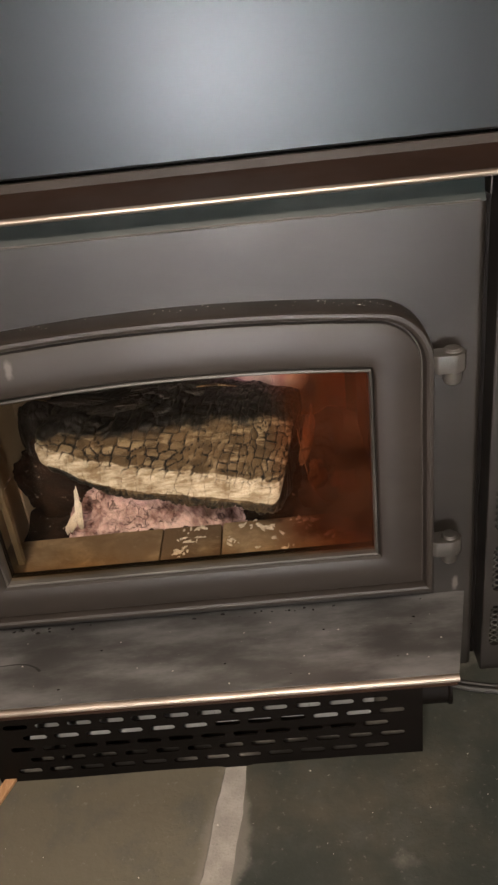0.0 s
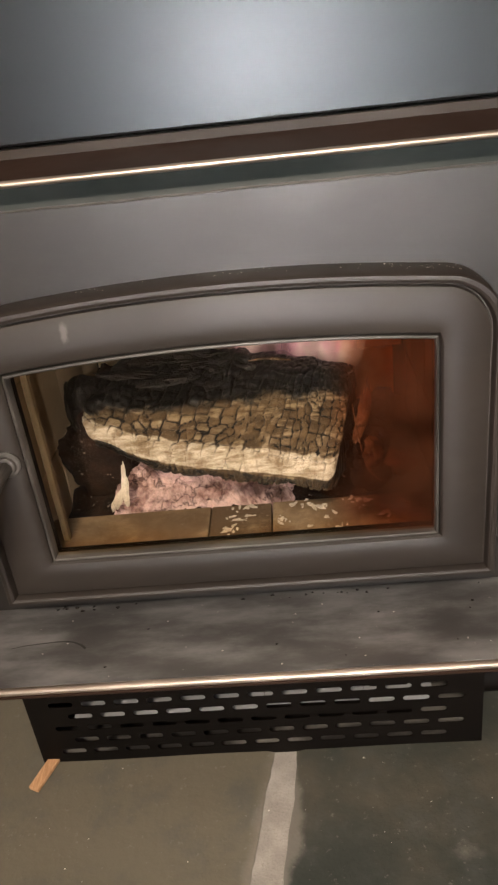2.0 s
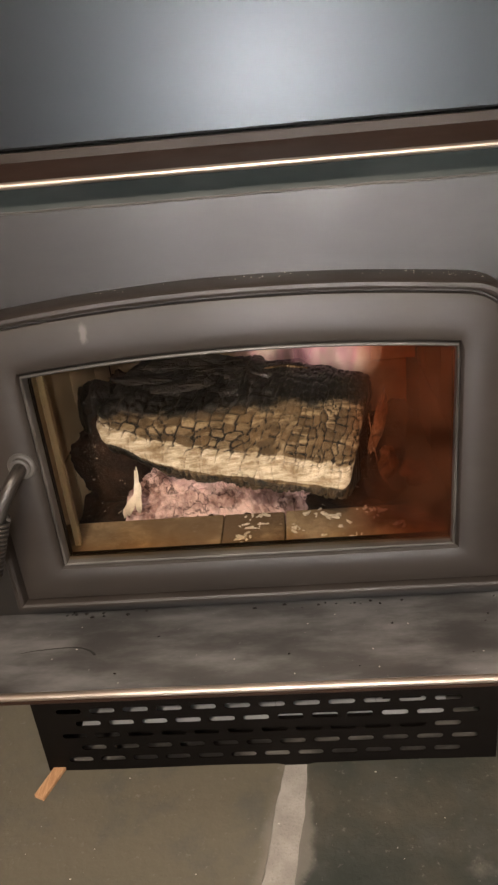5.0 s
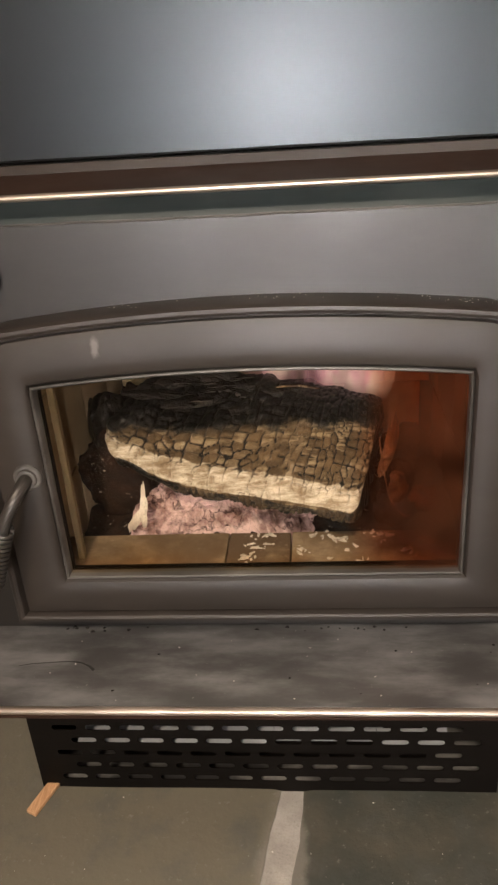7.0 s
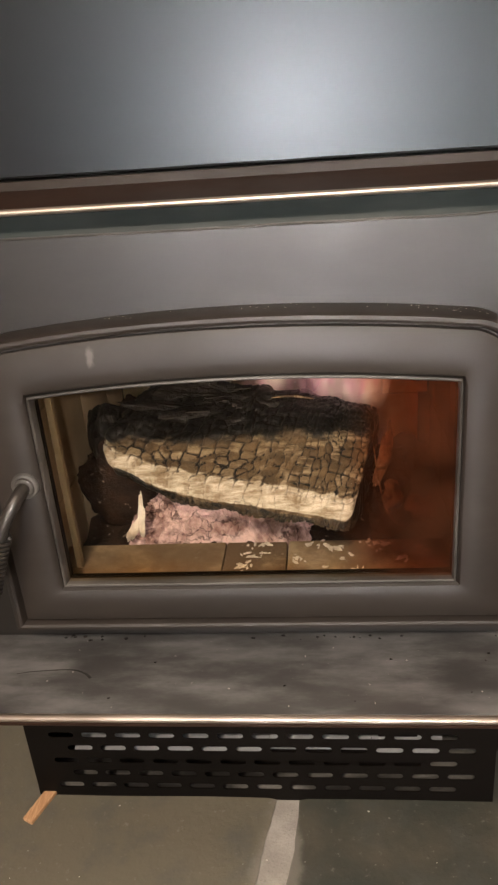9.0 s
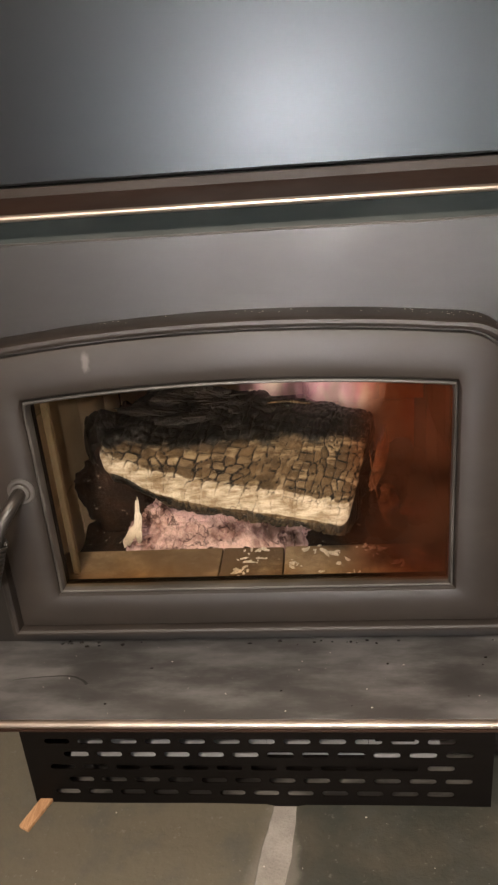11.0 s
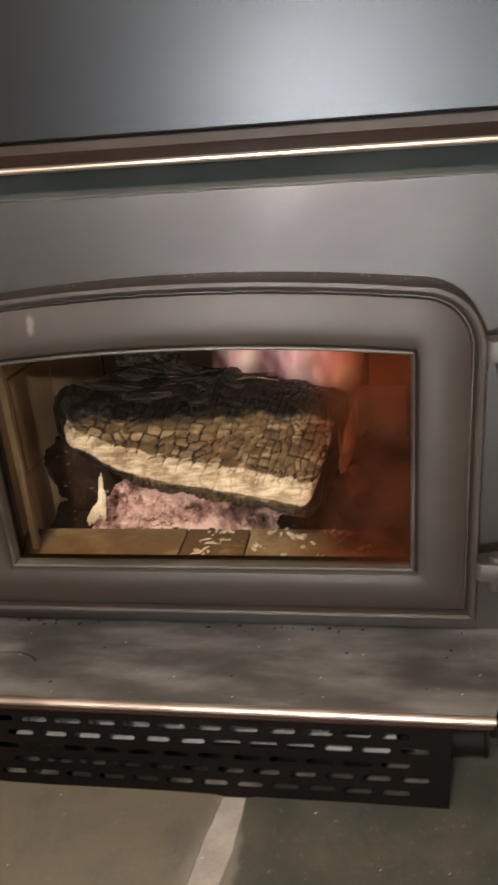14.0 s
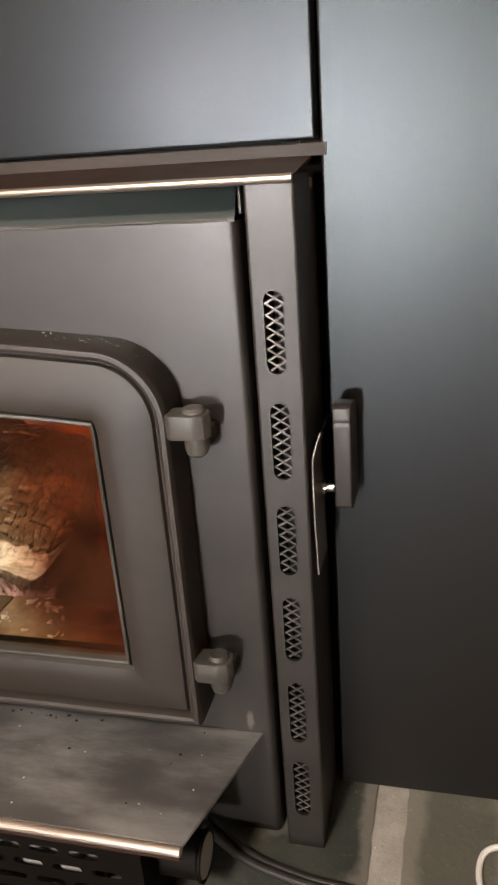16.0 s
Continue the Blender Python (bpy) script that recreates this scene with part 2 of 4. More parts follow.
def ash_material():
    m = Mat("pale_ash")
    big, fine = m.noise(60, 5, 0.6), m.noise(400, 3)
    c = m.mix(m.ramp(big, 0.35, 0.7), (0.62, 0.57, 0.50), (0.86, 0.82, 0.76))
    m.surface(c, 0.95, 0, m.bump(fine, 0.5, 0.002), 0.1)
    return m.done()


def flame_material():
    """A tongue of flame: dense in its core, fading towards its rim and tip. Lengths are shares of its width and height."""
    m = Mat("pink_flame")
    sep = m.add("ShaderNodeSeparateXYZ")
    m.put(sep.inputs[0], m.pos)
    x, z = sep.outputs[0], sep.outputs[2]
    rim = m.ramp(m.math("ABSOLUTE", m.math("ADD", x, m.math("MULTIPLY", m.math("SUBTRACT", m.noise(2.2, 3), 0.5), 0.9))), 0.95, 0.0)
    tip = m.math("MULTIPLY", m.ramp(z, 0.0, 0.4), m.ramp(z, 1.0, 0.45))
    body = m.math("MULTIPLY", m.math("MULTIPLY", rim, tip), m.ramp(m.noise(1.1, 2), 0.35, 0.65, 0.02, 0.48))
    lw = m.add("ShaderNodeEmission")
    m.put(lw.inputs[0], m.mix(m.ramp(m.noise(1.6, 2), 0.42, 0.62), (1.0, 0.46, 0.52), (1.0, 0.74, 0.58)))
    lw.inputs[1].default_value = 1.35
    tr = m.add("ShaderNodeBsdfTransparent")
    mixer = m.add("ShaderNodeMixShader")
    m.put(mixer.inputs[0], body)
    m.put(mixer.inputs[1], tr.outputs[0])
    m.put(mixer.inputs[2], lw.outputs[0])
    return m.done(mixer.outputs[0])


def glass_material():
    """Ceramic stove glass with an amber creosote film that is thick at one side and along the bottom."""
    m = Mat("sooty_ceramic_glass")
    sep = m.add("ShaderNodeSeparateXYZ")
    m.put(sep.inputs[0], m.pos)
    x, z = sep.outputs[0], sep.outputs[2]
    n = m.noise(10, 5, 0.6)
    wob = m.math("MULTIPLY", m.math("SUBTRACT", n, 0.5), 0.10)
    side = m.ramp(m.math("ADD", x, wob), 0.095, 0.185)
    base = m.ramp(m.math("ADD", z, wob), 0.250, 0.200)
    film = m.math("MULTIPLY", side, m.math("SUBTRACT", 1.0, m.math("MULTIPLY", base, 0.6)))
    tint = m.mix(film, m.mix(base, (0.98, 0.95, 0.90), (0.92, 0.78, 0.59)), m.mix(m.ramp(m.noise(6, 2, 0.5), 0.36, 0.64), (0.33, 0.118, 0.060), (0.68, 0.285, 0.105)))
    tr = m.add("ShaderNodeBsdfTransparent")
    m.put(tr.inputs[0], tint)
    soot = m.add("ShaderNodeBsdfDiffuse")
    soot.inputs[0].default_value = (0.16, 0.052, 0.022, 1)
    a = m.add("ShaderNodeMixShader")
    m.put(a.inputs[0], m.math("MULTIPLY", film, m.ramp(m.noise(14, 6, 0.7), 0.3, 0.75, 0.03, 0.30)))
    m.put(a.inputs[1], tr.outputs[0])
    m.put(a.inputs[2], soot.outputs[0])
    gl = m.add("ShaderNodeBsdfGlossy")
    gl.inputs["Roughness"].default_value = 0.04
    fr = m.add("ShaderNodeFresnel")
    fr.inputs[0].default_value = 1.22
    b = m.add("ShaderNodeMixShader")
    m.put(b.inputs[0], fr.outputs[0])
    m.put(b.inputs[1], a.outputs[0])
    m.put(b.inputs[2], gl.outputs[0])
    return m.done(b.outputs[0])


def chip_material():
    m = Mat("split_pine")
    g = m.noise(90, 4, 0.6, stretch=(6, 1, 1))
    m.surface(m.mix(m.ramp(g, 0.35, 0.7), (0.50, 0.27, 0.13), (0.66, 0.40, 0.22)), 0.7, 0, m.bump(g, 0.4, 0.001), 0.3)
    return m.done()


def bark_material():
    m = Mat("half_burnt_bark")
    big, streak = m.noise(60, 5, 0.6), m.noise(200, 5, 0.65, stretch=(1, 1, 0.3))
    c = m.mix(m.ramp(big, 0.35, 0.65), (0.045, 0.024, 0.013), (0.26, 0.16, 0.09))
    c = m.mix(m.ramp(streak, 0.56, 0.70, 0, 0.7), c, (0.52, 0.42, 0.30))
    m.surface(c, 0.8, 0, m.bump(streak, 0.6, 0.002), 0.3)
    return m.done()


BARK = bark_material()
SLATE, GROUT, BRICK, LOG, CHAR = slate_material(), grout_material(), firebrick_material(), log_material(), char_material()
BURNT = burnt_material()
BROWNED = firebrick_material("browned_firebrick", (0.15, 0.098, 0.060), 0.26)
DARK_BRICK = firebrick_material("dark_firebrick", (0.085, 0.052, 0.034), 0.16)
EMBER, ASH, FLAME, GLASS, PINE = ember_material(), ash_material(), flame_material(), glass_material(), chip_material()


# ---- mesh helpers ----
def finish(bm, name, material, smooth=22.0):
    bmesh.ops.recalc_face_normals(bm, faces=bm.faces[:])
    me = bpy.data.meshes.new(name)
    bm.to_mesh(me)
    bm.free()
    me.materials.append(material)
    if smooth:
        me.polygons.foreach_set("use_smooth", [True] * len(me.polygons))
        me.set_sharp_from_angle(angle=radians(smooth))
    return me


def part(name, bm, material, parent=None, label="", smooth=22.0):
    ob = new(name, finish(bm, name, material, smooth))
    if parent:
        ob.parent = parent
    return tagged(ob, label)


def thing(name, label, category, group="", kind="", at=(0, 0, 0)):
    ob = new(name)
    ob.empty_display_size = 0.02
    ob.location = at
    return tagged(ob, label, category, group, kind)


def box(x0, x1, y0, y1, z0, z1, bevel=0.0015, bm=None, seg=2):
    made = bmesh.new()
    bmesh.ops.create_cube(made, size=1)
    bmesh.ops.scale(made, vec=(x1 - x0, y1 - y0, z1 - z0), verts=made.verts)
    bmesh.ops.translate(made, vec=((x0 + x1) / 2, (y0 + y1) / 2, (z0 + z1) / 2), verts=made.verts)
    if bevel:
        bmesh.ops.bevel(made, geom=made.edges[:], offset=bevel, segments=seg, affect="EDGES", profile=0.5)
    return join(bm, made)


def join(bm, made):
    if bm is None:
        return made
    tmp = bpy.data.meshes.new("tmp")
    made.to_mesh(tmp)
    made.free()
    bm.from_mesh(tmp)
    bpy.data.meshes.remove(tmp)
    return bm


def prism(outline, axis, a, b, bevel=0.0, bm=None):
    """An outline of (p, q) pairs drawn out along an axis from a to b. x: (y, z); y: (x, z); z: (x, y)."""
    made = bmesh.new()
    put = {"x": lambda p, q, s: (s, p, q), "y": lambda p, q, s: (p, s, q), "z": lambda p, q, s: (p, q, s)}[axis]
    lo = [made.verts.new(put(p, q, a)) for p, q in outline]
    hi = [made.verts.new(put(p, q, b)) for p, q in outline]
    made.faces.new(lo), made.faces.new(hi)
    for i in range(len(lo)):
        j = (i + 1) % len(lo)
        made.faces.new((lo[i], lo[j], hi[j], hi[i]))
    bmesh.ops.recalc_face_normals(made, faces=made.faces[:])
    if bevel:
        bmesh.ops.bevel(made, geom=made.edges[:], offset=bevel, segments=2, affect="EDGES", profile=0.5)
    return join(bm, made)


def turned(profile, centre, axis, sides=28, bm=None):
    """A turned form: (distance along the axis, radius) pairs round an axis through centre."""
    made = bmesh.new()
    ax = Vector(axis).normalized()
    u = ax.orthogonal().normalized()
    w = ax.cross(u)
    rings = []
    for d, r in profile:
        rings.append([made.verts.new(Vector(centre) + ax * d + (u * math.cos(k * math.tau / sides) + w * math.sin(k * math.tau / sides)) * max(r, 1e-5)) for k in range(sides)])
    for a, b in zip(rings, rings[1:]):
        for k in range(sides):
            made.faces.new((a[k], a[(k + 1) % sides], b[(k + 1) % sides], b[k]))
    made.faces.new(rings[0]), made.faces.new(rings[-1])
    return join(bm, made)


def smooth_line(points, per=10):
    pts = [Vector(p) for p in points]
    pts = [pts[0] * 2 - pts[1]] + pts + [pts[-1] * 2 - pts[-2]]
    out = []
    for a, b, c, d in zip(pts, pts[1:], pts[2:], pts[3:]):
        for k in range(per):
            t = k / per
            out.append(0.5 * (2 * b + (c - a) * t + (2 * a - 5 * b + 4 * c - d) * t * t + (3 * b - a - 3 * c + d) * t ** 3))
    return out + [pts[-2]]


def tube(points, radius, sides=14, per=10, bm=None):
    line = smooth_line(points, per)
    made = bmesh.new()
    rings, up = [], Vector((0.13, 0.2, 1)).normalized()
    for i, p in enumerate(line):
        way = (line[min(i + 1, len(line) - 1)] - line[max(i - 1, 0)]).normalized()
        u = way.cross(up).normalized()
        w = u.cross(way)
        r = radius(i / (len(line) - 1)) if callable(radius) else radius
        rings.append([made.verts.new(p + (u * math.cos(k * math.tau / sides) + w * math.sin(k * math.tau / sides)) * r) for k in range(sides)])
    for a, b in zip(rings, rings[1:]):
        for k in range(sides):
            made.faces.new((a[k], a[(k + 1) % sides], b[(k + 1) % sides], b[k]))
    made.faces.new(rings[0]), made.faces.new(rings[-1])
    return join(bm, made)


def lump(size, detail=2, rough=0.35, seed=0.0, freq=2.2):
    made = bmesh.new()
    bmesh.ops.create_icosphere(made, subdivisions=detail, radius=1.0)
    for v in made.verts:
        n = noise.noise(v.co * freq + Vector((seed, seed * 1.7, -seed))) + 0.5 * noise.noise(v.co * freq * 2.6 + Vector((seed, 3, seed)))
        v.co *= 1 + rough * n
        v.co = Vector((v.co.x * size[0], v.co.y * size[1], v.co.z * size[2]))
    return made


def bent(bm):
    """Old sheet steel that has warped: it rises a little towards one end."""
    for v in bm.verts:
        v.co.z += 0.0075 * (0.3655 - v.co.x) / 0.731
    return bm


# ---- the room ----
def structure(name, bm, material, label, category="structure"):
    return tagged(part(name, bm, material), label, category, kind="structure")


wall = prism([(-2.0, 0.0), (-0.325, 0.0), (-0.325, 0.6), (0.325, 0.6), (0.325, 0.0), (2.0, 0.0), (2.0, 2.4), (-2.0, 2.4)], "y", 0.128, 0.24)
structure("wall_north", wall, WALLPAINT, "warm painted chimney wall with a hearth opening", "wall")
structure("wall_south", box(-2.1, 2.1, -6.3, -6.2, 0, 2.4, 0), WALLPAINT, "plain warm painted wall of the room", "wall")
structure("wall_east", box(2.0, 2.1, -6.2, 0.24, 0, 2.4, 0), WALLPAINT, "plain warm painted side wall", "wall")
structure("wall_west", box(-2.1, -2.0, -6.2, 0.24, 0, 2.4, 0), WALLPAINT, "plain warm painted side wall", "wall")
structure("ceiling", box(-2.1, 2.1, -6.3, 0.24, 2.4, 2.5, 0), CEILPAINT, "plain pale ceiling", "ceiling")
alcove = box(-0.36, 0.36, 0.52, 0.56, -0.05, 0.66, 0)
box(-0.40, -0.36, 0.24, 0.56, -0.05, 0.66, 0, alcove)
box(0.36, 0.40, 0.24, 0.56, -0.05, 0.66, 0, alcove)
box(-0.40, 0.40, 0.24, 0.56, 0.66, 0.70, 0, alcove)
structure("hearth_recess", alcove, BLACK, "dark masonry recess behind the stove", "recess")

# ---- floor: slate slabs in grout ----
ground = bmesh.new()
bmesh.ops.create_grid(ground, x_segments=170, y_segments=230, size=1)
for v in ground.verts:
    v.co.x, v.co.y = v.co.x * 2.1, -2.85 + v.co.y * 3.45
    v.co.z = -0.0012 + 0.0016 * noise.noise(v.co * 18)
floor = structure("floor", ground, GROUT, "slate slab hearth floor with wide grey grout joints", "floor")


def slab(x0, x1, y0, y1, seed, lean0=0.0, lean1=0.0):
    """One hand-cut slab: wavering edges, a cleft top, a rounded arris, cement smeared along its rim and a painted
    torchlit paling beyond x 0.27. lean0 and lean1 set its side edges askew.
    """
    made = bmesh.new()
    haze_and_light = made.verts.layers.float.new("haze_and_light")
    nx, ny = max(4, int((x1 - x0) / 0.009)), max(4, int((y1 - y0) / 0.009))
    grid = []
    for i in range(nx + 1):
        row = []
        for j in range(ny + 1):
            u, v = i / nx, j / ny
            y = y0 + (y1 - y0) * v
            xa, xb = x0 + lean0 * (y + 0.10), x1 + lean1 * (y + 0.10)
            x = xa + (xb - xa) * u
            rim = min(u * (x1 - x0), (1 - u) * (x1 - x0), v * (y1 - y0), (1 - v) * (y1 - y0))
            fade = max(0.0, 1 - rim / 0.05)
            here = Vector((x, y, seed))
            x += fade * (0.0045 * noise.noise(here * 14) + 0.0022 * noise.noise(here * 60))
            y += fade * (0.0045 * noise.noise(here * 14 + Vector((0, 0, 7))) + 0.0022 * noise.noise(here * 60 + Vector((0, 0, 7))))
            z = 0.0030 + 0.0012 * noise.noise(Vector((x * 9, y * 9, seed))) - (0.0022 if rim < 1e-6 else 0)
            p = made.verts.new((x, y, z))
            # The last term paints torchlight in: slabs turn paler past x 0.27.
            p[haze_and_light] = max(0.0, 1 - rim / 0.022) + 0.9 * noise.noise(here * 16 + Vector((3, 0, 0))) - 0.28 + 0.55 * max(0.0, min(1.0, (x - 0.27) / 0.12))
            row.append(p)
        grid.append(row)
    for i in range(nx):
        for j in range(ny):
            made.faces.new((grid[i][j], grid[i + 1][j], grid[i + 1][j + 1], grid[i][j + 1]))
    edge = [e for e in made.edges if e.is_boundary]
    low = bmesh.ops.extrude_edge_only(made, edges=edge)["geom"]
    for v in low:
        if isinstance(v, bmesh.types.BMVert):
            v.co.z = -0.012
    return made


# columns of slabs: from, to, and how far each side edge leans
COLUMNS = [(-1.175, -0.788, 0, 0), (-0.762, -0.388, 0, 0), (-0.362, 0.0175, 0, 0.15), (0.0430, 0.408, 0.13, 0), (0.437, 0.80, 0, 0), (0.827, 1.2, 0, 0)]
LINES = [(-0.310, 0.30), (-0.70, -0.337), (-1.10, -0.727), (-1.50, -1.127)]
TONES = [(0.135, 0.120, 0.088), (0.115, 0.118, 0.098), (0.150, 0.134, 0.098), (0.037, 0.043, 0.037), (0.115, 0.114, 0.092), (0.120, 0.110, 0.085)]
for ci, (x0, x1, lean0, lean1) in enumerate(COLUMNS):
    for li, (y0, y1) in enumerate(LINES):
        s = part("slate_slab", slab(x0, x1, y0, y1, ci * 3.1 + li * 5.7, lean0 if li == 0 else 0, lean1 if li == 0 else 0), SLATE, floor, smooth=50)
        s.color = (*TONES[(ci + 2 * li) % 6], 1)

# ---- sheet-steel surround ----
def surround(x0, x1, y, z0, z1, name_label):
    sheet = box(x0, x1, y, y + 0.020, z0, z1, 0.0018)
    if z0 > 0.5:
        bent(sheet)
    tagged(part("surround_panel", sheet, PANEL), name_label, "panel", "surround panels")


surround(-0.3675, 0.3675, 0.100, 0.6155, 1.25, "wide charcoal satin steel panel above the stove")
surround(0.3725, 0.80, 0.096, 0.003, 1.25, "tall charcoal satin steel panel beside the stove")
surround(-0.80, -0.3725, 0.104, 0.003, 1.25, "tall charcoal satin steel panel beside the stove")

# Black strips added behind the seams to keep them dark as shade.
tagged(part("seam_shade", box(0.352, 0.392, 0.1252, 0.1275, 0.0, 1.25, 0), BLACK), "added black strip giving the panel seam its shade", "trim", kind="structure")
tagged(part("seam_shade", box(-0.351, 0.351, 0.1252, 0.1275, 0.58, 0.66, 0), BLACK), "added black strip giving the panel seam its shade", "trim", kind="structure")
tagged(part("seam_shade", box(-0.392, -0.352, 0.1252, 0.1275, 0.0, 1.25, 0), BLACK), "added black strip giving the panel seam its shade", "trim", kind="structure")

# ---- stove ----
stove = thing("wood_stove", "charcoal steel wood stove insert with an arched glass door", "stove")
FRONT = 0.026  # plane of the body's face


def face_plate():
    """The body's face: rounded side edges, folded-back top, and the door opening."""
    made = bmesh.new()
    hw, r, top = 0.323, 0.007, 0.570
    # ring of the opening and of the plate, square by square
    xs, zs = [-hw + r, -0.222, 0.222, hw - r], [0.0, 0.190, 0.455, top - 0.004]
    v = {(i, j): made.verts.new((x, FRONT, z)) for i, x in enumerate(xs) for j, z in enumerate(zs)}
    for i in range(3):
        for j in range(3):
            if (i, j) != (1, 1):
                made.faces.new((v[i, j], v[i + 1, j], v[i + 1, j + 1], v[i, j + 1]))
    for side, i in ((-1, 0), (1, 3)):
        rows = [[v[i, j] for j in range(4)]]
        for k in range(1, 7):
            a = k / 6 * math.pi / 2
            rows.append([made.verts.new((side * (hw - r + r * math.sin(a)), FRONT + r - r * math.cos(a), z)) for z in zs])
        rows.append([made.verts.new((side * hw, 0.12, z)) for z in zs])
        for a, b in zip(rows, rows[1:]):
            for j in range(3):
                made.faces.new((a[j], a[j + 1], b[j + 1], b[j]))
    for p in made.verts:
        if p.co.z > 0.55:
            p.co.z += 0.0075 * (0.3655 - p.co.x) / 0.731
    # throat of the opening
    ring = [v[1, 1], v[2, 1], v[2, 2], v[1, 2]]
    back = [made.verts.new((p.co.x, FRONT + 0.03, p.co.z)) for p in ring]
    for k in range(4):
        made.faces.new((ring[k], ring[(k + 1) % 4], back[(k + 1) % 4], back[k]))
    return made


def folded_top():
    """Heat-tinted strip folded back over the face, with the slight waver of bent sheet."""
    made = bmesh.new()
    hw, top = 0.323, 0.570
    n = 64  # steps along the fold
    prof = [(0.0, -0.004), (0.0008, -0.0015), (0.0022, 0.0), (0.0085, 0.012), (0.0145, 0.0220)]
    rows = [[made.verts.new((-hw + 0.002 + (2 * hw - 0.004) * k / n, FRONT + dy, top + dz + 0.0012 * noise.noise(Vector((k * 0.22, 1.3, 0))))) for k in range(n + 1)] for dy, dz in prof]
    for a, b in zip(rows, rows[1:]):
        for k in range(n):
            made.faces.new((a[k], a[k + 1], b[k + 1], b[k]))
    return made


# A thin paler bead stands in for the highlight along the fold.
edge_line = [(-0.316 + 0.632 * k / 40, FRONT + 0.0004, 0.5672 + 0.0012 * noise.noise(Vector((k * 0.35, 1.3, 0)))) for k in range(41)]
part("plate_edge_highlight", bent(tube(edge_line, 0.0013, 8, 2)), HINGE, stove, "thin paler bead put in as the highlight on the face plate's top edge")
part("folded_top", bent(folded_top()), TEAL, stove, "blue-green heat-tinted folded strip", smooth=60)
part("face_plate", face_plate(), BODY, stove, "matt charcoal steel face plate with a folded top")

# hood over the face, with its bronze-worn lip and rear flange
hood = prism([(0.012, 0.5940), (0.0922, 0.6043), (0.0922, 0.6015), (0.012, 0.5905)], "x", -0.3655, 0.3655)
for k in range(1, 40):
    bmesh.ops.bisect_plane(hood, geom=hood.verts[:] + hood.edges[:] + hood.faces[:], plane_co=(-0.3655 + 0.731 * k / 40, 0, 0), plane_no=(1, 0, 0))
part("hood", bent(hood), HOOD, stove, "sheet steel hood, browned by a painted-in warm reflection")
lip = prism([(0.0106 + 0.0042 * math.cos(a), 0.5925 + 0.0031 * math.sin(a)) for a in [k * math.tau / 14 for k in range(14)]], "x", -0.3655, 0.3655)
part("hood_lip", bent(lip), EDGE, stove, "bright worn bronze front lip")
part("rear_flange", bent(box(-0.377, 0.377, 0.0925, 0.0985, 0.6040, 0.6130, 0.0004)), FLANGE, stove, "grey-brown rear flange")
part("return_tab", box(0.3245, 0.3265, 0.026, 0.060, 0.571, 0.590, 0.0006), BODY, stove)


# ---- side columns with mesh-backed slots ----
SLOTS = [(0.460, 0.520), (0.377, 0.438), (0.294, 0.355), (0.211, 0.273), (0.125, 0.189), (0.040, 0.103)]


def stadium(cx, cz, w, h, n=8):
    """A long hole with round ends, upright or lying."""
    r = min(w, h) / 2
    pts = []
    if h >= w:
        for k in range(n + 1):
            a = k / n * math.pi
            pts.append((cx + r * math.cos(a), cz + h / 2 - r + r * math.sin(a)))
        pts.append((cx - r, cz))
        for k in range(n + 1):
            a = math.pi + k / n * math.pi
            pts.append((cx + r * math.cos(a), cz - h / 2 + r + r * math.sin(a)))
        pts.append((cx + r, cz))
    else:
        for k in range(n + 1):
            a = -math.pi / 2 + k / n * math.pi
            pts.append((cx + w / 2 - r + r * math.cos(a), cz + r * math.sin(a)))
        pts.append((cx, cz + r))
        for k in range(n + 1):
            a = math.pi / 2 + k / n * math.pi
            pts.append((cx - w / 2 + r + r * math.cos(a), cz + r * math.sin(a)))
        pts.append((cx, cz - r))
    return pts


def pierced_cell(made, x0, x1, z0, z1, hole, y, depth):
    """A rectangle of sheet round one hole, with the hole's wall."""
    cx, cz = sum(p for p, _ in hole) / len(hole), sum(q for _, q in hole) / len(hole)

    def to_rect(px, pz):
        dx, dz = px - cx, pz - cz
        kx = ((x1 if dx > 0 else x0) - cx) / dx if abs(dx) > 1e-9 else 1e9
        kz = ((z1 if dz > 0 else z0) - cz) / dz if abs(dz) > 1e-9 else 1e9
        return cx + dx * min(kx, kz), cz + dz * min(kx, kz)

    n = len(hole)
    inner = [made.verts.new((p, y, q)) for p, q in hole]
    deep = [made.verts.new((p, y + depth, q)) for p, q in hole]
    outer = [made.verts.new((to_rect(p, q)[0], y, to_rect(p, q)[1])) for p, q in hole]
    corners = [(x1, z1), (x0, z1), (x0, z0), (x1, z0)]
    for k in range(n):
        j = (k + 1) % n
        a, b = outer[k].co, outer[j].co
        ring = [inner[k], inner[j], outer[j], outer[k]]
        if abs(a.x - b.x) > 1e-7 and abs(a.z - b.z) > 1e-7:
            c = min(corners, key=lambda q: (q[0] - (a.x + b.x) / 2) ** 2 + (q[1] - (a.z + b.z) / 2) ** 2)
            ring.insert(3, made.verts.new((c[0], y, c[1])))
        made.faces.new(ring)
        made.faces.new((inner[k], inner[j], deep[j], deep[k]))


def quad(made, *pts):
    made.faces.new([made.verts.new(p) for p in pts])


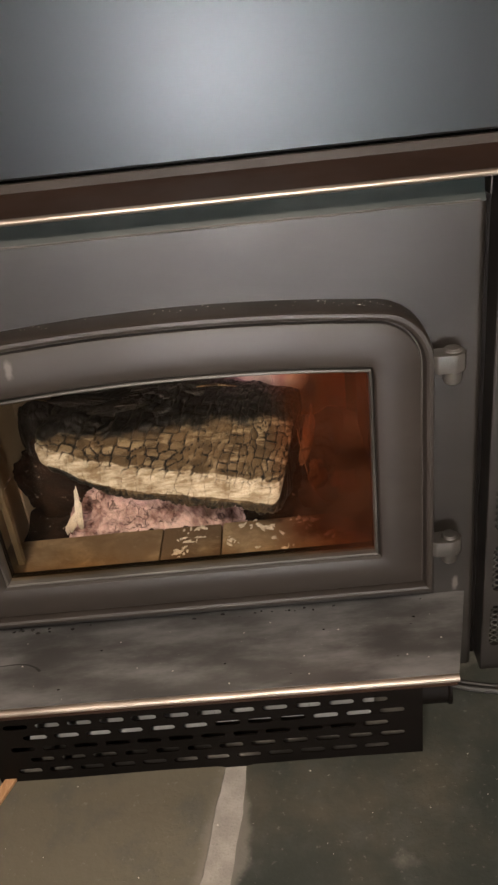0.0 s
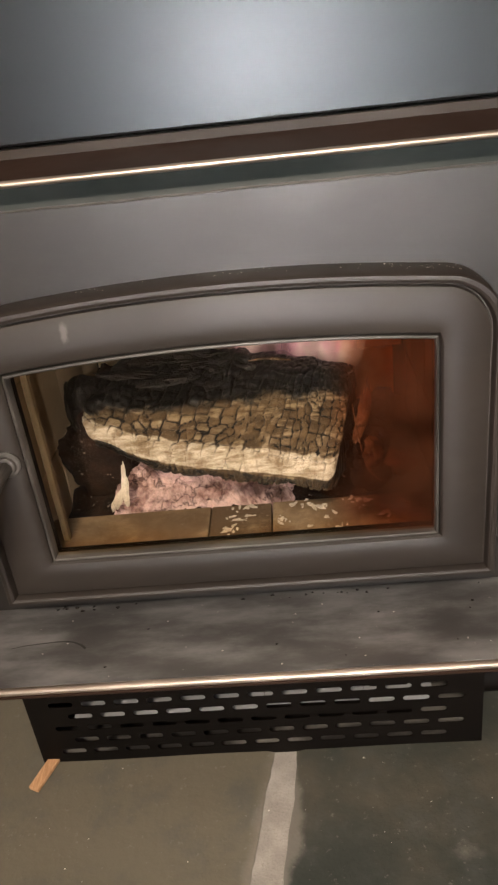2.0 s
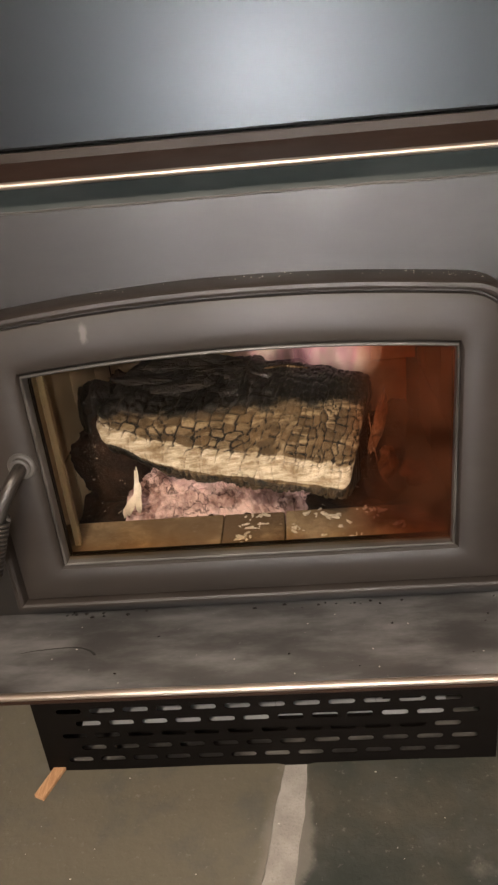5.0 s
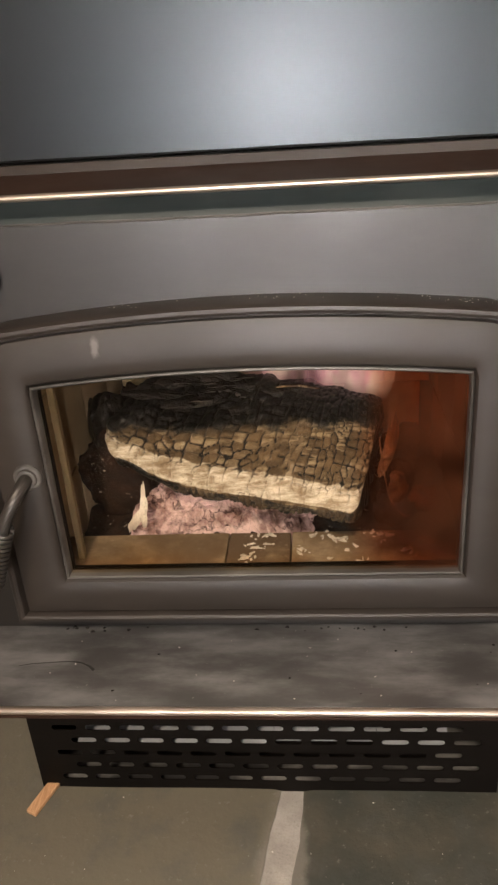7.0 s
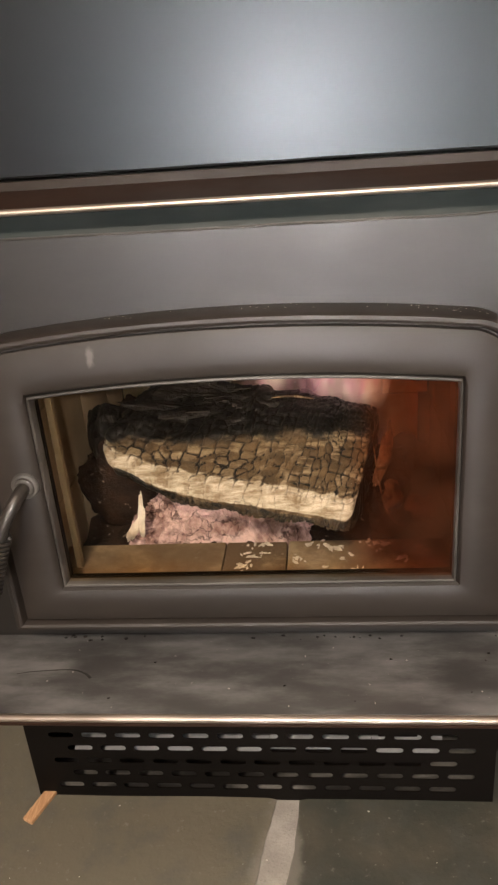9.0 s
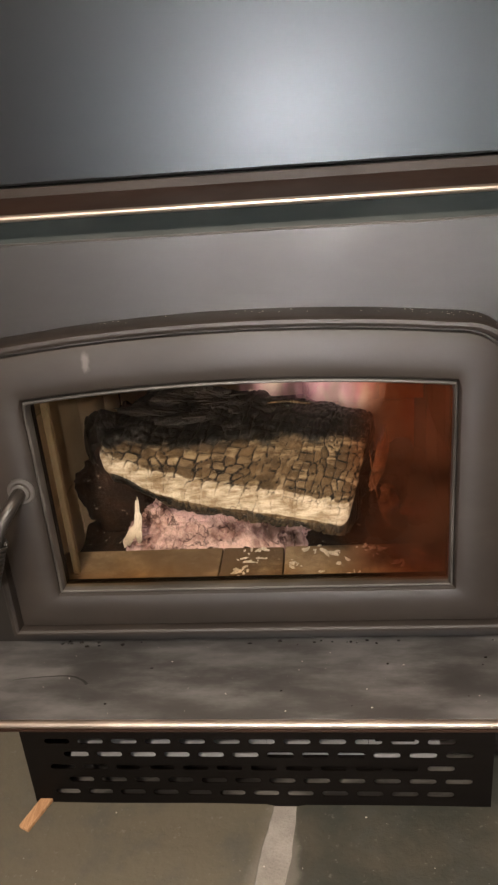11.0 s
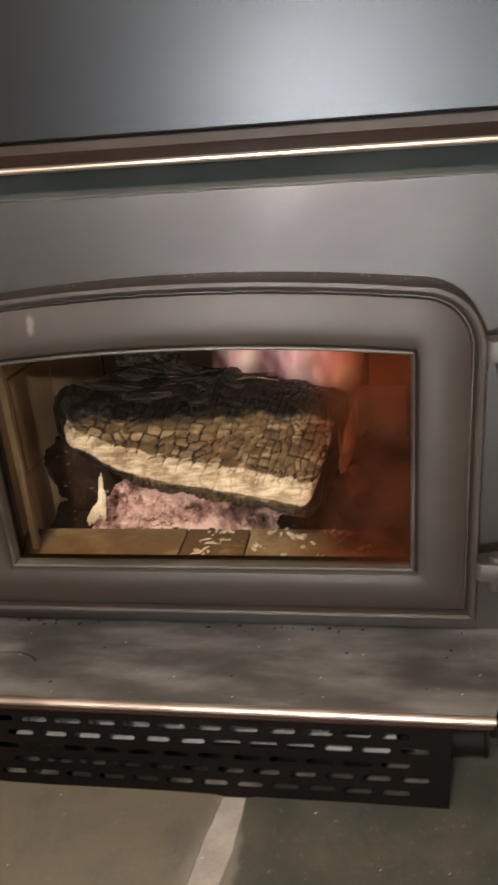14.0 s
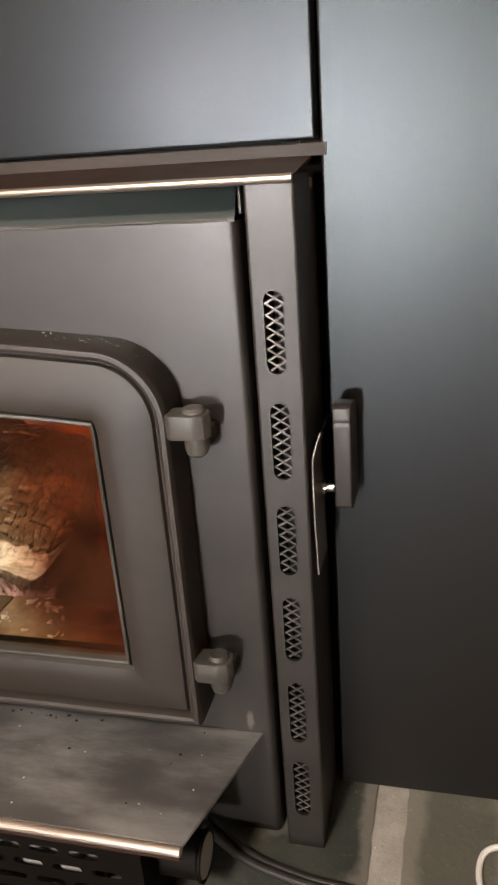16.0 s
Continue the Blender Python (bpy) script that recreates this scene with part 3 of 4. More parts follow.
def column(side):
    made = bmesh.new()
    x0, x1, y, top = 0.3315, 0.3660, 0.014, 0.5945
    cuts = [0.0]
    for (a, b), nxt in zip(SLOTS[::-1], SLOTS[::-1][1:] + [(None, None)]):
        cuts.append((b + nxt[0]) / 2 if nxt[0] else b + 0.012)
    for (a, b), z0, z1 in zip(SLOTS[::-1], cuts, cuts[1:]):
        pierced_cell(made, x0 + 0.002, x1 - 0.002, z0, z1, stadium(0.3475, (a + b) / 2, 0.0142, b - a), y, 0.003)
    quad(made, (x0 + 0.002, y, cuts[-1]), (x1 - 0.002, y, cuts[-1]), (x1 - 0.002, y, top), (x0 + 0.002, y, top))
    for s, xe in ((-1, x0), (1, x1)):
        line = [(xe - s * 0.002, y), (xe - s * 0.0006, y + 0.0006), (xe, y + 0.002), (xe, 0.0985)]
        for (ax, ay), (bx, by) in zip(line, line[1:]):
            quad(made, (ax, ay, 0), (bx, by, 0), (bx, by, top), (ax, ay, top))
    quad(made, (x0, 0.09, 0), (x1, 0.09, 0), (x1, 0.09, top), (x0, 0.09, top))
    bmesh.ops.remove_doubles(made, verts=made.verts, dist=1e-5)
    if side < 0:
        bmesh.ops.scale(made, vec=(-1, 1, 1), verts=made.verts)
    me = finish(made, "side_column", BODY, 0)
    col = new("side_column", me)
    col.parent = stove
    for a, b in SLOTS:
        net = bmesh.new()
        z, k = a, 0
        step, half = 0.0082, 0.0082
        while z < b:
            for d in (-1, 1):
                p, q = Vector((side * (0.3475 - d * half), 0.0175, z)), Vector((side * (0.3475 + d * half), 0.0185, z + step * 1.25))
                way = (q - p).normalized()
                w = way.cross(Vector((0, 1, 0))) * 0.0007
                t = Vector((0, 0.0007, 0))
                ring = [[net.verts.new(e + o) for o in (w - t, w + t, -w + t, -w - t)] for e in (p, q)]
                for i in range(4):
                    net.faces.new((ring[0][i], ring[0][(i + 1) % 4], ring[1][(i + 1) % 4], ring[1][i]))
            z += step
        ob = part("mesh_screen", net, NET, col, "expanded steel mesh", smooth=0)
    return col


column(1)
column(-1)
# Black boxes added in the column gaps, where only shade is.
for side in (-1, 1):
    part("gap_shade", box(min(side * 0.3235, side * 0.331), max(side * 0.3235, side * 0.331), 0.045, 0.060, 0.0, 0.590, 0), BLACK, stove, "added black strip giving the column gap its shade")
part("hood_screw", turned([(0, 0.0042), (0.0012, 0.0042), (0.0022, 0.003), (0.0024, 0.0)], (0.366, 0.075, 0.586), (1, 0, 0), 16), STEEL, stove, "round steel screw head")

# ---- door ----
door = new("door", None)


def door_lines(d=0.0, n=26):
    """Outer and inner outline of the arched door, point for point, from the bottom left corner anticlockwise."""
    out, inn = [], []
    hw, zb, rc = 0.2690, 0.1545, 0.056
    iw, ib, ic, it = 0.2060 + d, 0.2135 - d, 0.4255 + d, 0.4365 + d

    def top_out(x):
        return 0.4995 - x * x / (2 * 1.79)

    def top_in(x):
        return it - (it - ic) * (x / iw) ** 2

    for k in range(n):
        t = k / n
        out.append((-hw + 2 * hw * t, zb)), inn.append((-iw + 2 * iw * t, ib))
    z1 = top_out(hw - rc) - rc
    for k in range(n):
        t = k / n
        out.append((hw, zb + (z1 - zb) * t)), inn.append((iw, ib + (ic - 0.012 - ib) * t))
    for k in range(12):
        a = k / 12 * math.pi / 2
        out.append((hw - rc + rc * math.cos(a), z1 + rc * math.sin(a)))
        t = k / 12
        inn.append((iw - 0.0012 * t * t, ic - 0.012 + 0.012 * t))
    x1, x2 = hw - rc, iw - 0.0012
    for k in range(2 * n):
        t = 1 - 2 * k / (2 * n)
        out.append((x1 * t, top_out(x1 * t))), inn.append((x2 * t, top_in(x2 * t)))
    for k in range(12):
        a = math.pi / 2 + k / 12 * math.pi / 2
        out.append((-hw + rc + rc * math.cos(a), z1 + rc * math.sin(a)))
        t = 1 - k / 12
        inn.append((-iw + 0.0012 * t * t, ic - 0.012 + 0.012 * t))
    for k in range(n):
        t = 1 - k / n
        out.append((-hw, zb + (z1 - zb) * t)), inn.append((-iw, ib + (ic - 0.012 - ib) * t))
    # the glass sits a little nearer to the hinge side
    return out, [(x if x > 0 else x * 0.976, z) for x, z in inn]


OUT, RIM = door_lines(0.0042)
INN = door_lines(0.0)[1]


def loft(profile, start, end):
    made = bmesh.new()
    rings = [[made.verts.new((o[0] + (i[0] - o[0]) * t, y, o[1] + (i[1] - o[1]) * t)) for o, i in zip(start, end)] for t, y in profile]
    for a, b in zip(rings, rings[1:]):
        for k in range(len(a)):
            j = (k + 1) % len(a)
            made.faces.new((a[k], a[j], b[j], b[k]))
    return made


D0 = -0.012
frame_bm = loft([(0.012, 0.034), (0.0, 0.030), (0.0, D0 + 0.0065), (0.012, D0 + 0.0020), (0.035, D0 - 0.0005), (0.095, D0 - 0.0010), (0.140, D0 + 0.0005), (0.165, D0 + 0.0040), (0.180, D0 + 0.0085),
                 (0.205, D0 + 0.0085), (0.225, D0 + 0.0045), (0.28, D0 + 0.0032), (0.40, D0 + 0.0014), (0.58, D0 - 0.0008), (0.74, D0 - 0.0014), (0.86, D0 - 0.0006), (0.95, D0 + 0.0014), (0.99, D0 + 0.0045), (1.0, D0 + 0.0170)], OUT, RIM)
part("door_frame", frame_bm, CAST, door, "cast charcoal arched door frame", smooth=32)
bead = loft([(0.03, D0 + 0.018), (0.06, D0 + 0.0080), (0.18, D0 + 0.0030), (0.55, D0 + 0.0020), (0.85, D0 + 0.0034), (0.97, D0 + 0.0065), (1.0, 0.006)], RIM, INN)
part("glass_bead", bead, HINGE, door, "raised grey bead round the glass")
part("glass_pane", prism([(i[0] * 1.02, 0.325 + (i[1] - 0.325) * 1.02) for i in INN], "y", -0.0020, 0.0020), GLASS, door, "clear stove glass with amber soot stains", smooth=20)
gasket = loft([(0.95, 0.0030), (1.20, 0.0040), (1.22, 0.0105), (0.95, 0.0115)], RIM, INN)
part("gasket", gasket, BLACK, door, "black rope gasket")
tagged(door, "arched cast door with sooty glass, shut")
door.parent = stove

# handle: boss, bent rod, coiled grip
handle = part("handle", tube([(-0.2215, -0.012, 0.336), (-0.2225, -0.030, 0.334), (-0.2290, -0.043, 0.323), (-0.2390, -0.048, 0.304), (-0.2520, -0.049, 0.270), (-0.2650, -0.049, 0.236)], lambda t: 0.0072 - 0.0014 * t), DARKSTEEL, door, "bent dark steel door handle")
part("boss", turned([(0, 0.0145), (0.004, 0.0145), (0.0055, 0.0130), (0.006, 0.0105), (0.009, 0.0100), (0.010, 0.0085)], (-0.2215, -0.010, 0.336), (0, -1, 0)), HINGE, handle)
coil = []
way = Vector((-0.35, 0.0, -0.94)).normalized()
across = way.cross(Vector((0, 1, 0)))
for k in range(168):
    a, d = k * math.tau / 12, k / 168
    coil.append(Vector((-0.2410, -0.049, 0.299)) + way * 0.075 * d + (across * math.cos(a) + Vector((0, 1, 0)) * math.sin(a)) * 0.0088)
part("coil_grip", tube(coil, 0.0021, 8, 2), DARKSTEEL, handle, "coiled dark steel wire grip")

# dial beside the arch, its turned face stepped in rings
dial = part("control_knob", turned([(0, 0.0165), (0.004, 0.0195), (0.010, 0.0200), (0.013, 0.0185), (0.0145, 0.0150), (0.0135, 0.0130), (0.0150, 0.0115), (0.0175, 0.0080), (0.0185, 0.0)], (-0.2410, FRONT - 0.0015, 0.5270), (0, -1, 0), 40), GLOSS, stove, "glossy black turned control knob", smooth=40)
part("knob_pointer", box(-0.2418, -0.2402, FRONT - 0.0215, FRONT - 0.0185, 0.5290, 0.5395, 0.0004), WHITE, dial, "thin white pointer mark")


def hinge(z):
    """Door knuckle with a domed pin, and the body's socket below it."""
    h = new("hinge", None)
    blk = prism([(0.266, 0.008), (0.266, -0.010), (0.271, -0.0145), (0.288, -0.0150), (0.2965, -0.0115), (0.300, -0.003), (0.298, 0.005), (0.291, 0.009)], "z", z - 0.014, z + 0.005, 0.0018)
    part("knuckle", blk, HINGE, h)
    part("pin_head", turned([(0, 0.0092), (0.002, 0.0090), (0.004, 0.0070), (0.005, 0.0)], (0.2870, -0.002, z + 0.0045), (0, 0, 1), 20), HINGE, h)
    part("socket", turned([(0, 0.0092), (-0.010, 0.0092), (-0.014, 0.0080), (-0.017, 0.0045), (-0.018, 0.0)], (0.2870, -0.001, z - 0.0135), (0, 0, 1), 20), HINGE, h)
    part("bracket", box(0.281, 0.296, 0.004, FRONT + 0.001, z - 0.024, z - 0.012, 0.0015), HINGE, h)
    h.parent = stove
    return tagged(h, "cast hinge with a domed pin")


hinge(0.432)
hinge(0.2165)

# ---- ash ledge ----
LZ = 0.120
ledge_bm = prism([(-0.3125, FRONT), (0.3125, FRONT), (0.276, -0.1005), (-0.276, -0.1005)], "z", LZ - 0.004, LZ, 0.0008)
part("ash_ledge", ledge_bm, LEDGE, stove, "dusty scratched grey steel ash ledge")
roll = prism([(-0.1025 + 0.0046 * math.cos(a), LZ - 0.0042 + 0.0042 * math.sin(a)) for a in [k * math.tau / 16 for k in range(16)]], "x", -0.2755, 0.2755)
part("ledge_roll", roll, EDGE, stove, "bright worn rolled edge")
part("ledge_trim", box(-0.2745, 0.2745, -0.1035, -0.0985, LZ - 0.0145, LZ - 0.0105, 0.0008), HOOD, stove)

streak = tube([(-0.2650, -0.0420, LZ), (-0.2460, -0.0383, LZ), (-0.2061, -0.0356, LZ), (-0.1882, -0.0413, LZ), (-0.1790, -0.0490, LZ)], lambda t: 0.0005 + 0.0012 * t, 8, 10)
for v in streak.verts:
    v.co.z = LZ + max(-0.0002, (v.co.z - LZ) * 0.12)
part("soot_streak", streak, WIPED, stove, "curved wipe mark in the dust of the ledge")
part("ledge_bolt", turned([(0, 0.0045), (-0.003, 0.0045), (-0.0035, 0.0038), (-0.008, 0.0026), (-0.009, 0.0)], (0.262, -0.090, LZ - 0.0040), (0, 0, 1), 6), CHROME, stove, "small bright bolt end under the ledge")

# ---- blower cover with staggered slots ----
cover = new("blower_cover", None)
cover.parent = stove
tagged(cover, "black slotted blower cover standing on the hearth")
VY, VZ = -0.099, 0.1065
vent = bmesh.new()
rows = [0.0890, 0.0715, 0.0540, 0.0365, 0.0190]
zc = [VZ, 0.08025, 0.06275, 0.04525, 0.02775, 0.0098]
for r, z in enumerate(rows):
    start = -0.2200 if r % 2 == 0 else -0.2022
    count = 12
    for k in range(count):
        xa = start + k * 0.0355
        pierced_cell(vent, xa, xa + 0.0355, zc[r + 1], zc[r], stadium(xa + 0.01775, z, 0.0270, 0.0069, 6), VY, 0.0010)
    end = start + count * 0.0355
    quad(vent, (-0.2405, VY, zc[r + 1]), (start, VY, zc[r + 1]), (start, VY, zc[r]), (-0.2405, VY, zc[r]))
    quad(vent, (end, VY, zc[r + 1]), (0.2385, VY, zc[r + 1]), (0.2385, VY, zc[r]), (end, VY, zc[r]))
quad(vent, (-0.2405, VY, 0.0005), (0.2385, VY, 0.0005), (0.2385, VY, zc[5]), (-0.2405, VY, zc[5]))
part("front_grille", vent, BLACK, cover, smooth=0)
part("side_sheet", box(0.2370, 0.2385, VY + 0.0005, FRONT, 0.0005, VZ, 0), BLACK, cover)
part("side_sheet", box(-0.2405, -0.2390, VY + 0.0005, FRONT, 0.0005, VZ, 0), BLACK, cover)
part("blower_housing", box(-0.165, 0.180, -0.060, 0.010, 0.002, 0.046, 0.003), BLACK, cover, "black blower housing")
for xa, xb, ya, za in ((-0.195, 0.012, -0.0955, 0.0590), (0.0125, 0.118, -0.0870, 0.0615), (0.1185, 0.190, -0.0955, 0.0590)):
    part("deflector", prism([(ya, za), (-0.030, 0.0760), (-0.022, 0.1000), (-0.020, 0.1000), (-0.028, 0.0750), (ya, za - 0.0015)], "x", xa, xb), ZINC, cover, "galvanised deflector plate")
part("base_pan", box(-0.2385, 0.2365, -0.0968, FRONT - 0.001, 0.0050, 0.0065, 0), DUSTPAN, cover, "dusty black base pan")
part("motor_bracket", prism([(0.125, 0.066), (0.165, 0.066), (0.165, 0.086), (0.150, 0.086)], "y", -0.075, -0.072), BLACK, cover)
stub = part("duct_stub", turned([(0, 0.0195), (0.034, 0.0195), (0.036, 0.0215), (0.0385, 0.0215), (0.0385, 0.019), (0.0365, 0.0185), (0.0365, 0.0)], (0.238, -0.054, 0.055), (1, 0, 0), 36), BLACK, cover, "round duct stub")
part("end_disc", turned([(0, 0.0185), (0.0012, 0.0180), (0.0020, 0.010), (0.0022, 0.0)], (0.2752, -0.054, 0.055), (1, 0, 0), 36), ZINC, stub, "brushed metal end disc")

# ---- damper control on the column's side ----
damper = new("damper_control", None)
damper.parent = stove
tagged(damper, "black slide handle with a thin bent guard plate")
grip = prism([(0.050, 0.337), (0.086, 0.335), (0.090, 0.340), (0.090, 0.408), (0.086, 0.417), (0.078, 0.421), (0.052, 0.426), (0.046, 0.423), (0.0445, 0.414), (0.0455, 0.412), (0.0445, 0.410), (0.0445, 0.342)], "x", 0.3815, 0.3955, 0.0016)
part("grip", grip, BODY, damper, "thick ridged dark grip")
part("stem", turned([(0, 0.0042), (0.004, 0.0042), (0.0045, 0.0058), (0.008, 0.0058), (0.0085, 0.0042), (0.015, 0.0042)], (0.3655, 0.054, 0.354), (1, 0, 0), 20), CHROME, damper, "chromed stem")
blade = bmesh.new()
line = [(0.3700, 0.294), (0.3690, 0.330), (0.3685, 0.370), (0.3688, 0.391), (0.3712, 0.402), (0.3755, 0.414)]
for (xa, za), (xb, zb) in zip(line, line[1:]):
    quad(blade, (xa, 0.018, za), (xb, 0.018, zb), (xb, 0.062, zb), (xa, 0.062, za))
    quad(blade, (xa + 0.0012, 0.018, za), (xb + 0.0012, 0.018, zb), (xb + 0.0012, 0.062, zb), (xa + 0.0012, 0.062, za))
    quad(blade, (xa, 0.018, za), (xb, 0.018, zb), (xb + 0.0012, 0.018, zb), (xa + 0.0012, 0.018, za))
bmesh.ops.remove_doubles(blade, verts=blade.verts, dist=1e-6)
part("guard_plate", blade, STEEL, damper, "thin bent steel guard plate")

# ---- firebox ----
firebox = new("firebox", None)
firebox.parent = stove
tagged(firebox, "brick-lined firebox")
shell = box(-0.262, 0.262, 0.445, 0.450, 0.10, 0.50, 0)
box(-0.266, -0.262, FRONT + 0.006, 0.450, 0.10, 0.50, 0, shell)
box(0.262, 0.266, FRONT + 0.006, 0.450, 0.10, 0.50, 0, shell)
box(-0.266, 0.266, FRONT + 0.006, 0.450, 0.495, 0.50, 0, shell)
box(-0.266, 0.266, FRONT + 0.006, 0.450, 0.10, 0.105, 0, shell)
part("shell", shell, CHAR, firebox, "sooty steel shell", smooth=0)
part("corner_post", box(-0.212, -0.2045, 0.052, 0.060, 0.105, 0.495, 0.001), POST_TAN, firebox, "steel corner post with its tan reflection painted in")
part("corner_post", box(0.2165, 0.224, 0.052, 0.060, 0.105, 0.495, 0.001), POST_TAN, firebox, "steel corner post with its tan reflection painted in")


def brick(x0, x1, y0, y1, z0, z1, seed, material=BRICK):
    made = box(x0, x1, y0, y1, z0, z1, 0.0022, seg=2)
    for v in made.verts:
        v.co += 0.0011 * Vector((noise.noise(v.co * 40 + Vector((seed, 0, 0))), noise.noise(v.co * 40 + Vector((0, seed, 0))), noise.noise(v.co * 40 + Vector((0, 0, seed)))))
    return part("brick", made, material, firebox)


edges = [-0.250, -0.0405, 0.0325, 0.250]
for k, (a, b) in enumerate(zip(edges, edges[1:])):
    brick(a + 0.0006, b - 0.0006, 0.034, 0.103, 0.150, 0.1945 - 0.0008 * (k % 2), k, DARK_BRICK if k == 1 else BROWNED)
for row, (z0, z1) in enumerate(((0.105, 0.255), (0.257, 0.375), (0.377, 0.492))):
    shift = 0.0 if row % 2 == 0 else -0.055
    for k in range(5):
        a, b = max(0.064, 0.064 + shift + k * 0.112), min(0.420, 0.064 + shift + (k + 1) * 0.112 - 0.0015)
        if b - a > 0.02:
            brick(-0.262, -0.236, a, b, z0, z1, k + row * 5)
            # This side wall is laid in the darker brick throughout.
            brick(0.236, 0.262, a, b, z0, z1, k + row * 5 + 40, DARK_BRICK)
    for k in range(6):
        a, b = max(-0.234, -0.234 + shift + k * 0.114), min(0.234, -0.234 + shift + (k + 1) * 0.114 - 0.0015)
        if b - a > 0.02:
            brick(a, b, 0.419, 0.444, z0, z1, k + row * 7 + 80)

# ---- the burning load ----
def split_log():
    """A split log lying askew: a flat cracked face, a pale rounded lower edge and a charred top."""
    nu, nv = 300, 190
    left = [(-0.178, 0.112, 0.298), (-0.186, 0.122, 0.318), (-0.160, 0.165, 0.350), (-0.125, 0.222, 0.366), (-0.130, 0.262, 0.345), (-0.160, 0.245, 0.285), (-0.172, 0.160, 0.275)]
    right = [(0.104, 0.038, 0.243), (0.109, 0.048, 0.268), (0.126, 0.095, 0.308), (0.138, 0.145, 0.333), (0.150, 0.185, 0.318), (0.140, 0.165, 0.262), (0.120, 0.090, 0.232)]

    def around(ring, v):
        n = len(ring)
        f = v * n
        i, t = int(f) % n, f - int(f)
        a, b, c, d = (np.array(ring[(i + k) % n]) for k in (-1, 0, 1, 2))
        return 0.5 * (2 * b + (c - a) * t + (2 * a - 5 * b + 4 * c - d) * t * t + (3 * b - a - 3 * c + d) * t ** 3)

    L = np.array([around(left, k / nv) for k in range(nv)])
    Rr = np.array([around(right, k / nv) for k in range(nv)])
    u = np.linspace(0, 1, nu)[:, None, None]
    P = L[None] * (1 - u) + Rr[None] * u
    centre = P.mean(axis=1, keepdims=True)
    # bow, waist and blunted ends
    P = P + np.array([0, 0, 1.0]) * (0.006 * np.sin(u * math.pi) - 0.004 * np.sin(u * math.tau))
    # the split face bellies out and down between its ends
    vv0 = (np.arange(nv) / nv)[None, :, None]
    low = np.maximum(np.clip(1 - vv0 / 0.42, 0, 1), np.clip((vv0 - 0.62) / 0.2, 0, 1))
    belly = np.sin(np.clip(u, 0, 1) ** 0.9 * math.pi) * low
    P = P + np.array([0, -0.30, -1.0]) * 0.021 * belly
    end = np.clip(np.minimum(u, (1 - u) * 1.6) / 0.035, 0, 1)
    P = centre + (P - centre) * (0.82 + 0.18 * np.sqrt(end))
    du = np.gradient(P, axis=0)
    dv = np.roll(P, -1, axis=1) - np.roll(P, 1, axis=1)
    N = np.cross(dv, du)
    N /= np.linalg.norm(N, axis=2, keepdims=True) + 1e-12
    if ((P - centre) * N).sum() < 0:
        N = -N
    s = np.broadcast_to(u[:, :, 0] * 0.30, (nu, nv))
    girth = np.cumsum(np.r_[0, np.linalg.norm(np.diff(Rr, axis=0), axis=1)])
    w = np.broadcast_to(girth[None], (nu, nv))
    # cracked blocks: nearest and second nearest of jittered cells, warped along the grain
    warp = np.array([[noise.noise(Vector((s[i, j] * 30, w[i, j] * 30, 2))) for j in range(0, nv)] for i in range(0, nu)])
    ss, ww = s + 0.004 * warp, w + 0.003 * np.roll(warp, 17, axis=0)

    def cells(cs, cw, seed):
        g = np.random.default_rng(seed).random((90, 90, 2)) * 0.72 + 0.14
        a, b = ss / cs + 5, ww / cw + 5
        ia, ib = np.floor(a).astype(int), np.floor(b).astype(int)
        tone = np.random.default_rng(seed + 1).random((90, 90))
        d1, d2, own = np.full(a.shape, 9.0), np.full(a.shape, 9.0), np.zeros(a.shape)
        for p in (-1, 0, 1):
            for q in (-1, 0, 1):
                h = g[(ia + p) % 90, (ib + q) % 90]
                d = np.maximum(np.abs(ia + p + h[..., 0] - a), np.abs(ib + q + h[..., 1] - b))
                own = np.where(d < d1, tone[(ia + p) % 90, (ib + q) % 90], own)
                d2 = np.minimum(np.maximum(d, d1), d2)
                d1 = np.minimum(d, d1)
        return d2 - d1, own

    (big, tone_a), (small, tone_b) = cells(0.0165, 0.0120, 3), cells(0.0085, 0.0110, 11)
    vv = np.broadcast_to((np.arange(nv) / nv)[None], (nu, nv))
    uu = np.broadcast_to(u[:, :, 0], (nu, nv))
    band = np.clip(1 - np.abs(vv - 0.104 - 0.016 * uu) / (0.066 - 0.014 * uu), 0, 1)  # pale lower edge
    pick = np.clip((uu - 0.55) / 0.25, 0, 1)
    edge = np.minimum(big, 0.35) * (1 - pick) + np.minimum(small * 1.1, 0.35) * pick
    crack = np.clip(1 - edge / 0.22, 0, 1)
    fade = np.clip((vv - 0.10) / 0.08, 0.0, 1)
    hairs = np.clip(1 - np.minimum(cells(0.022, 0.05, 23)[0], 0.4) / 0.060, 0, 1)
    ticks = np.clip(1 - np.minimum(cells(0.0075, 0.03, 31)[0], 0.4) / 0.26, 0, 1) * np.clip(1.25 - np.minimum(vv, 1 - vv) / (0.078 + 0.05 * warp), 0, 1)
    crack = np.maximum(np.maximum(crack * np.maximum(fade, 0.10), hairs * (vv < 0.2) * 0.62), ticks)
    lumps = np.array([[noise.noise(Vector((s[i, j] * 70, w[i, j] * 70, 9))) for j in range(nv)] for i in range(nu)])
    ash = np.clip(band * 1.6, 0, 1) + np.clip(0.40 - 1.6 * np.abs(vv - 0.20), 0, 0.4) * (0.8 + 0.7 * lumps)
    char = np.clip((vv - 0.150 - 0.125 * uu + 0.035 * warp) / 0.09, 0, 1) * (0.72 + 0.28 * (1 - uu)) + np.clip((0.10 - uu) * 5, 0, 0.6) * (vv > 0.17)
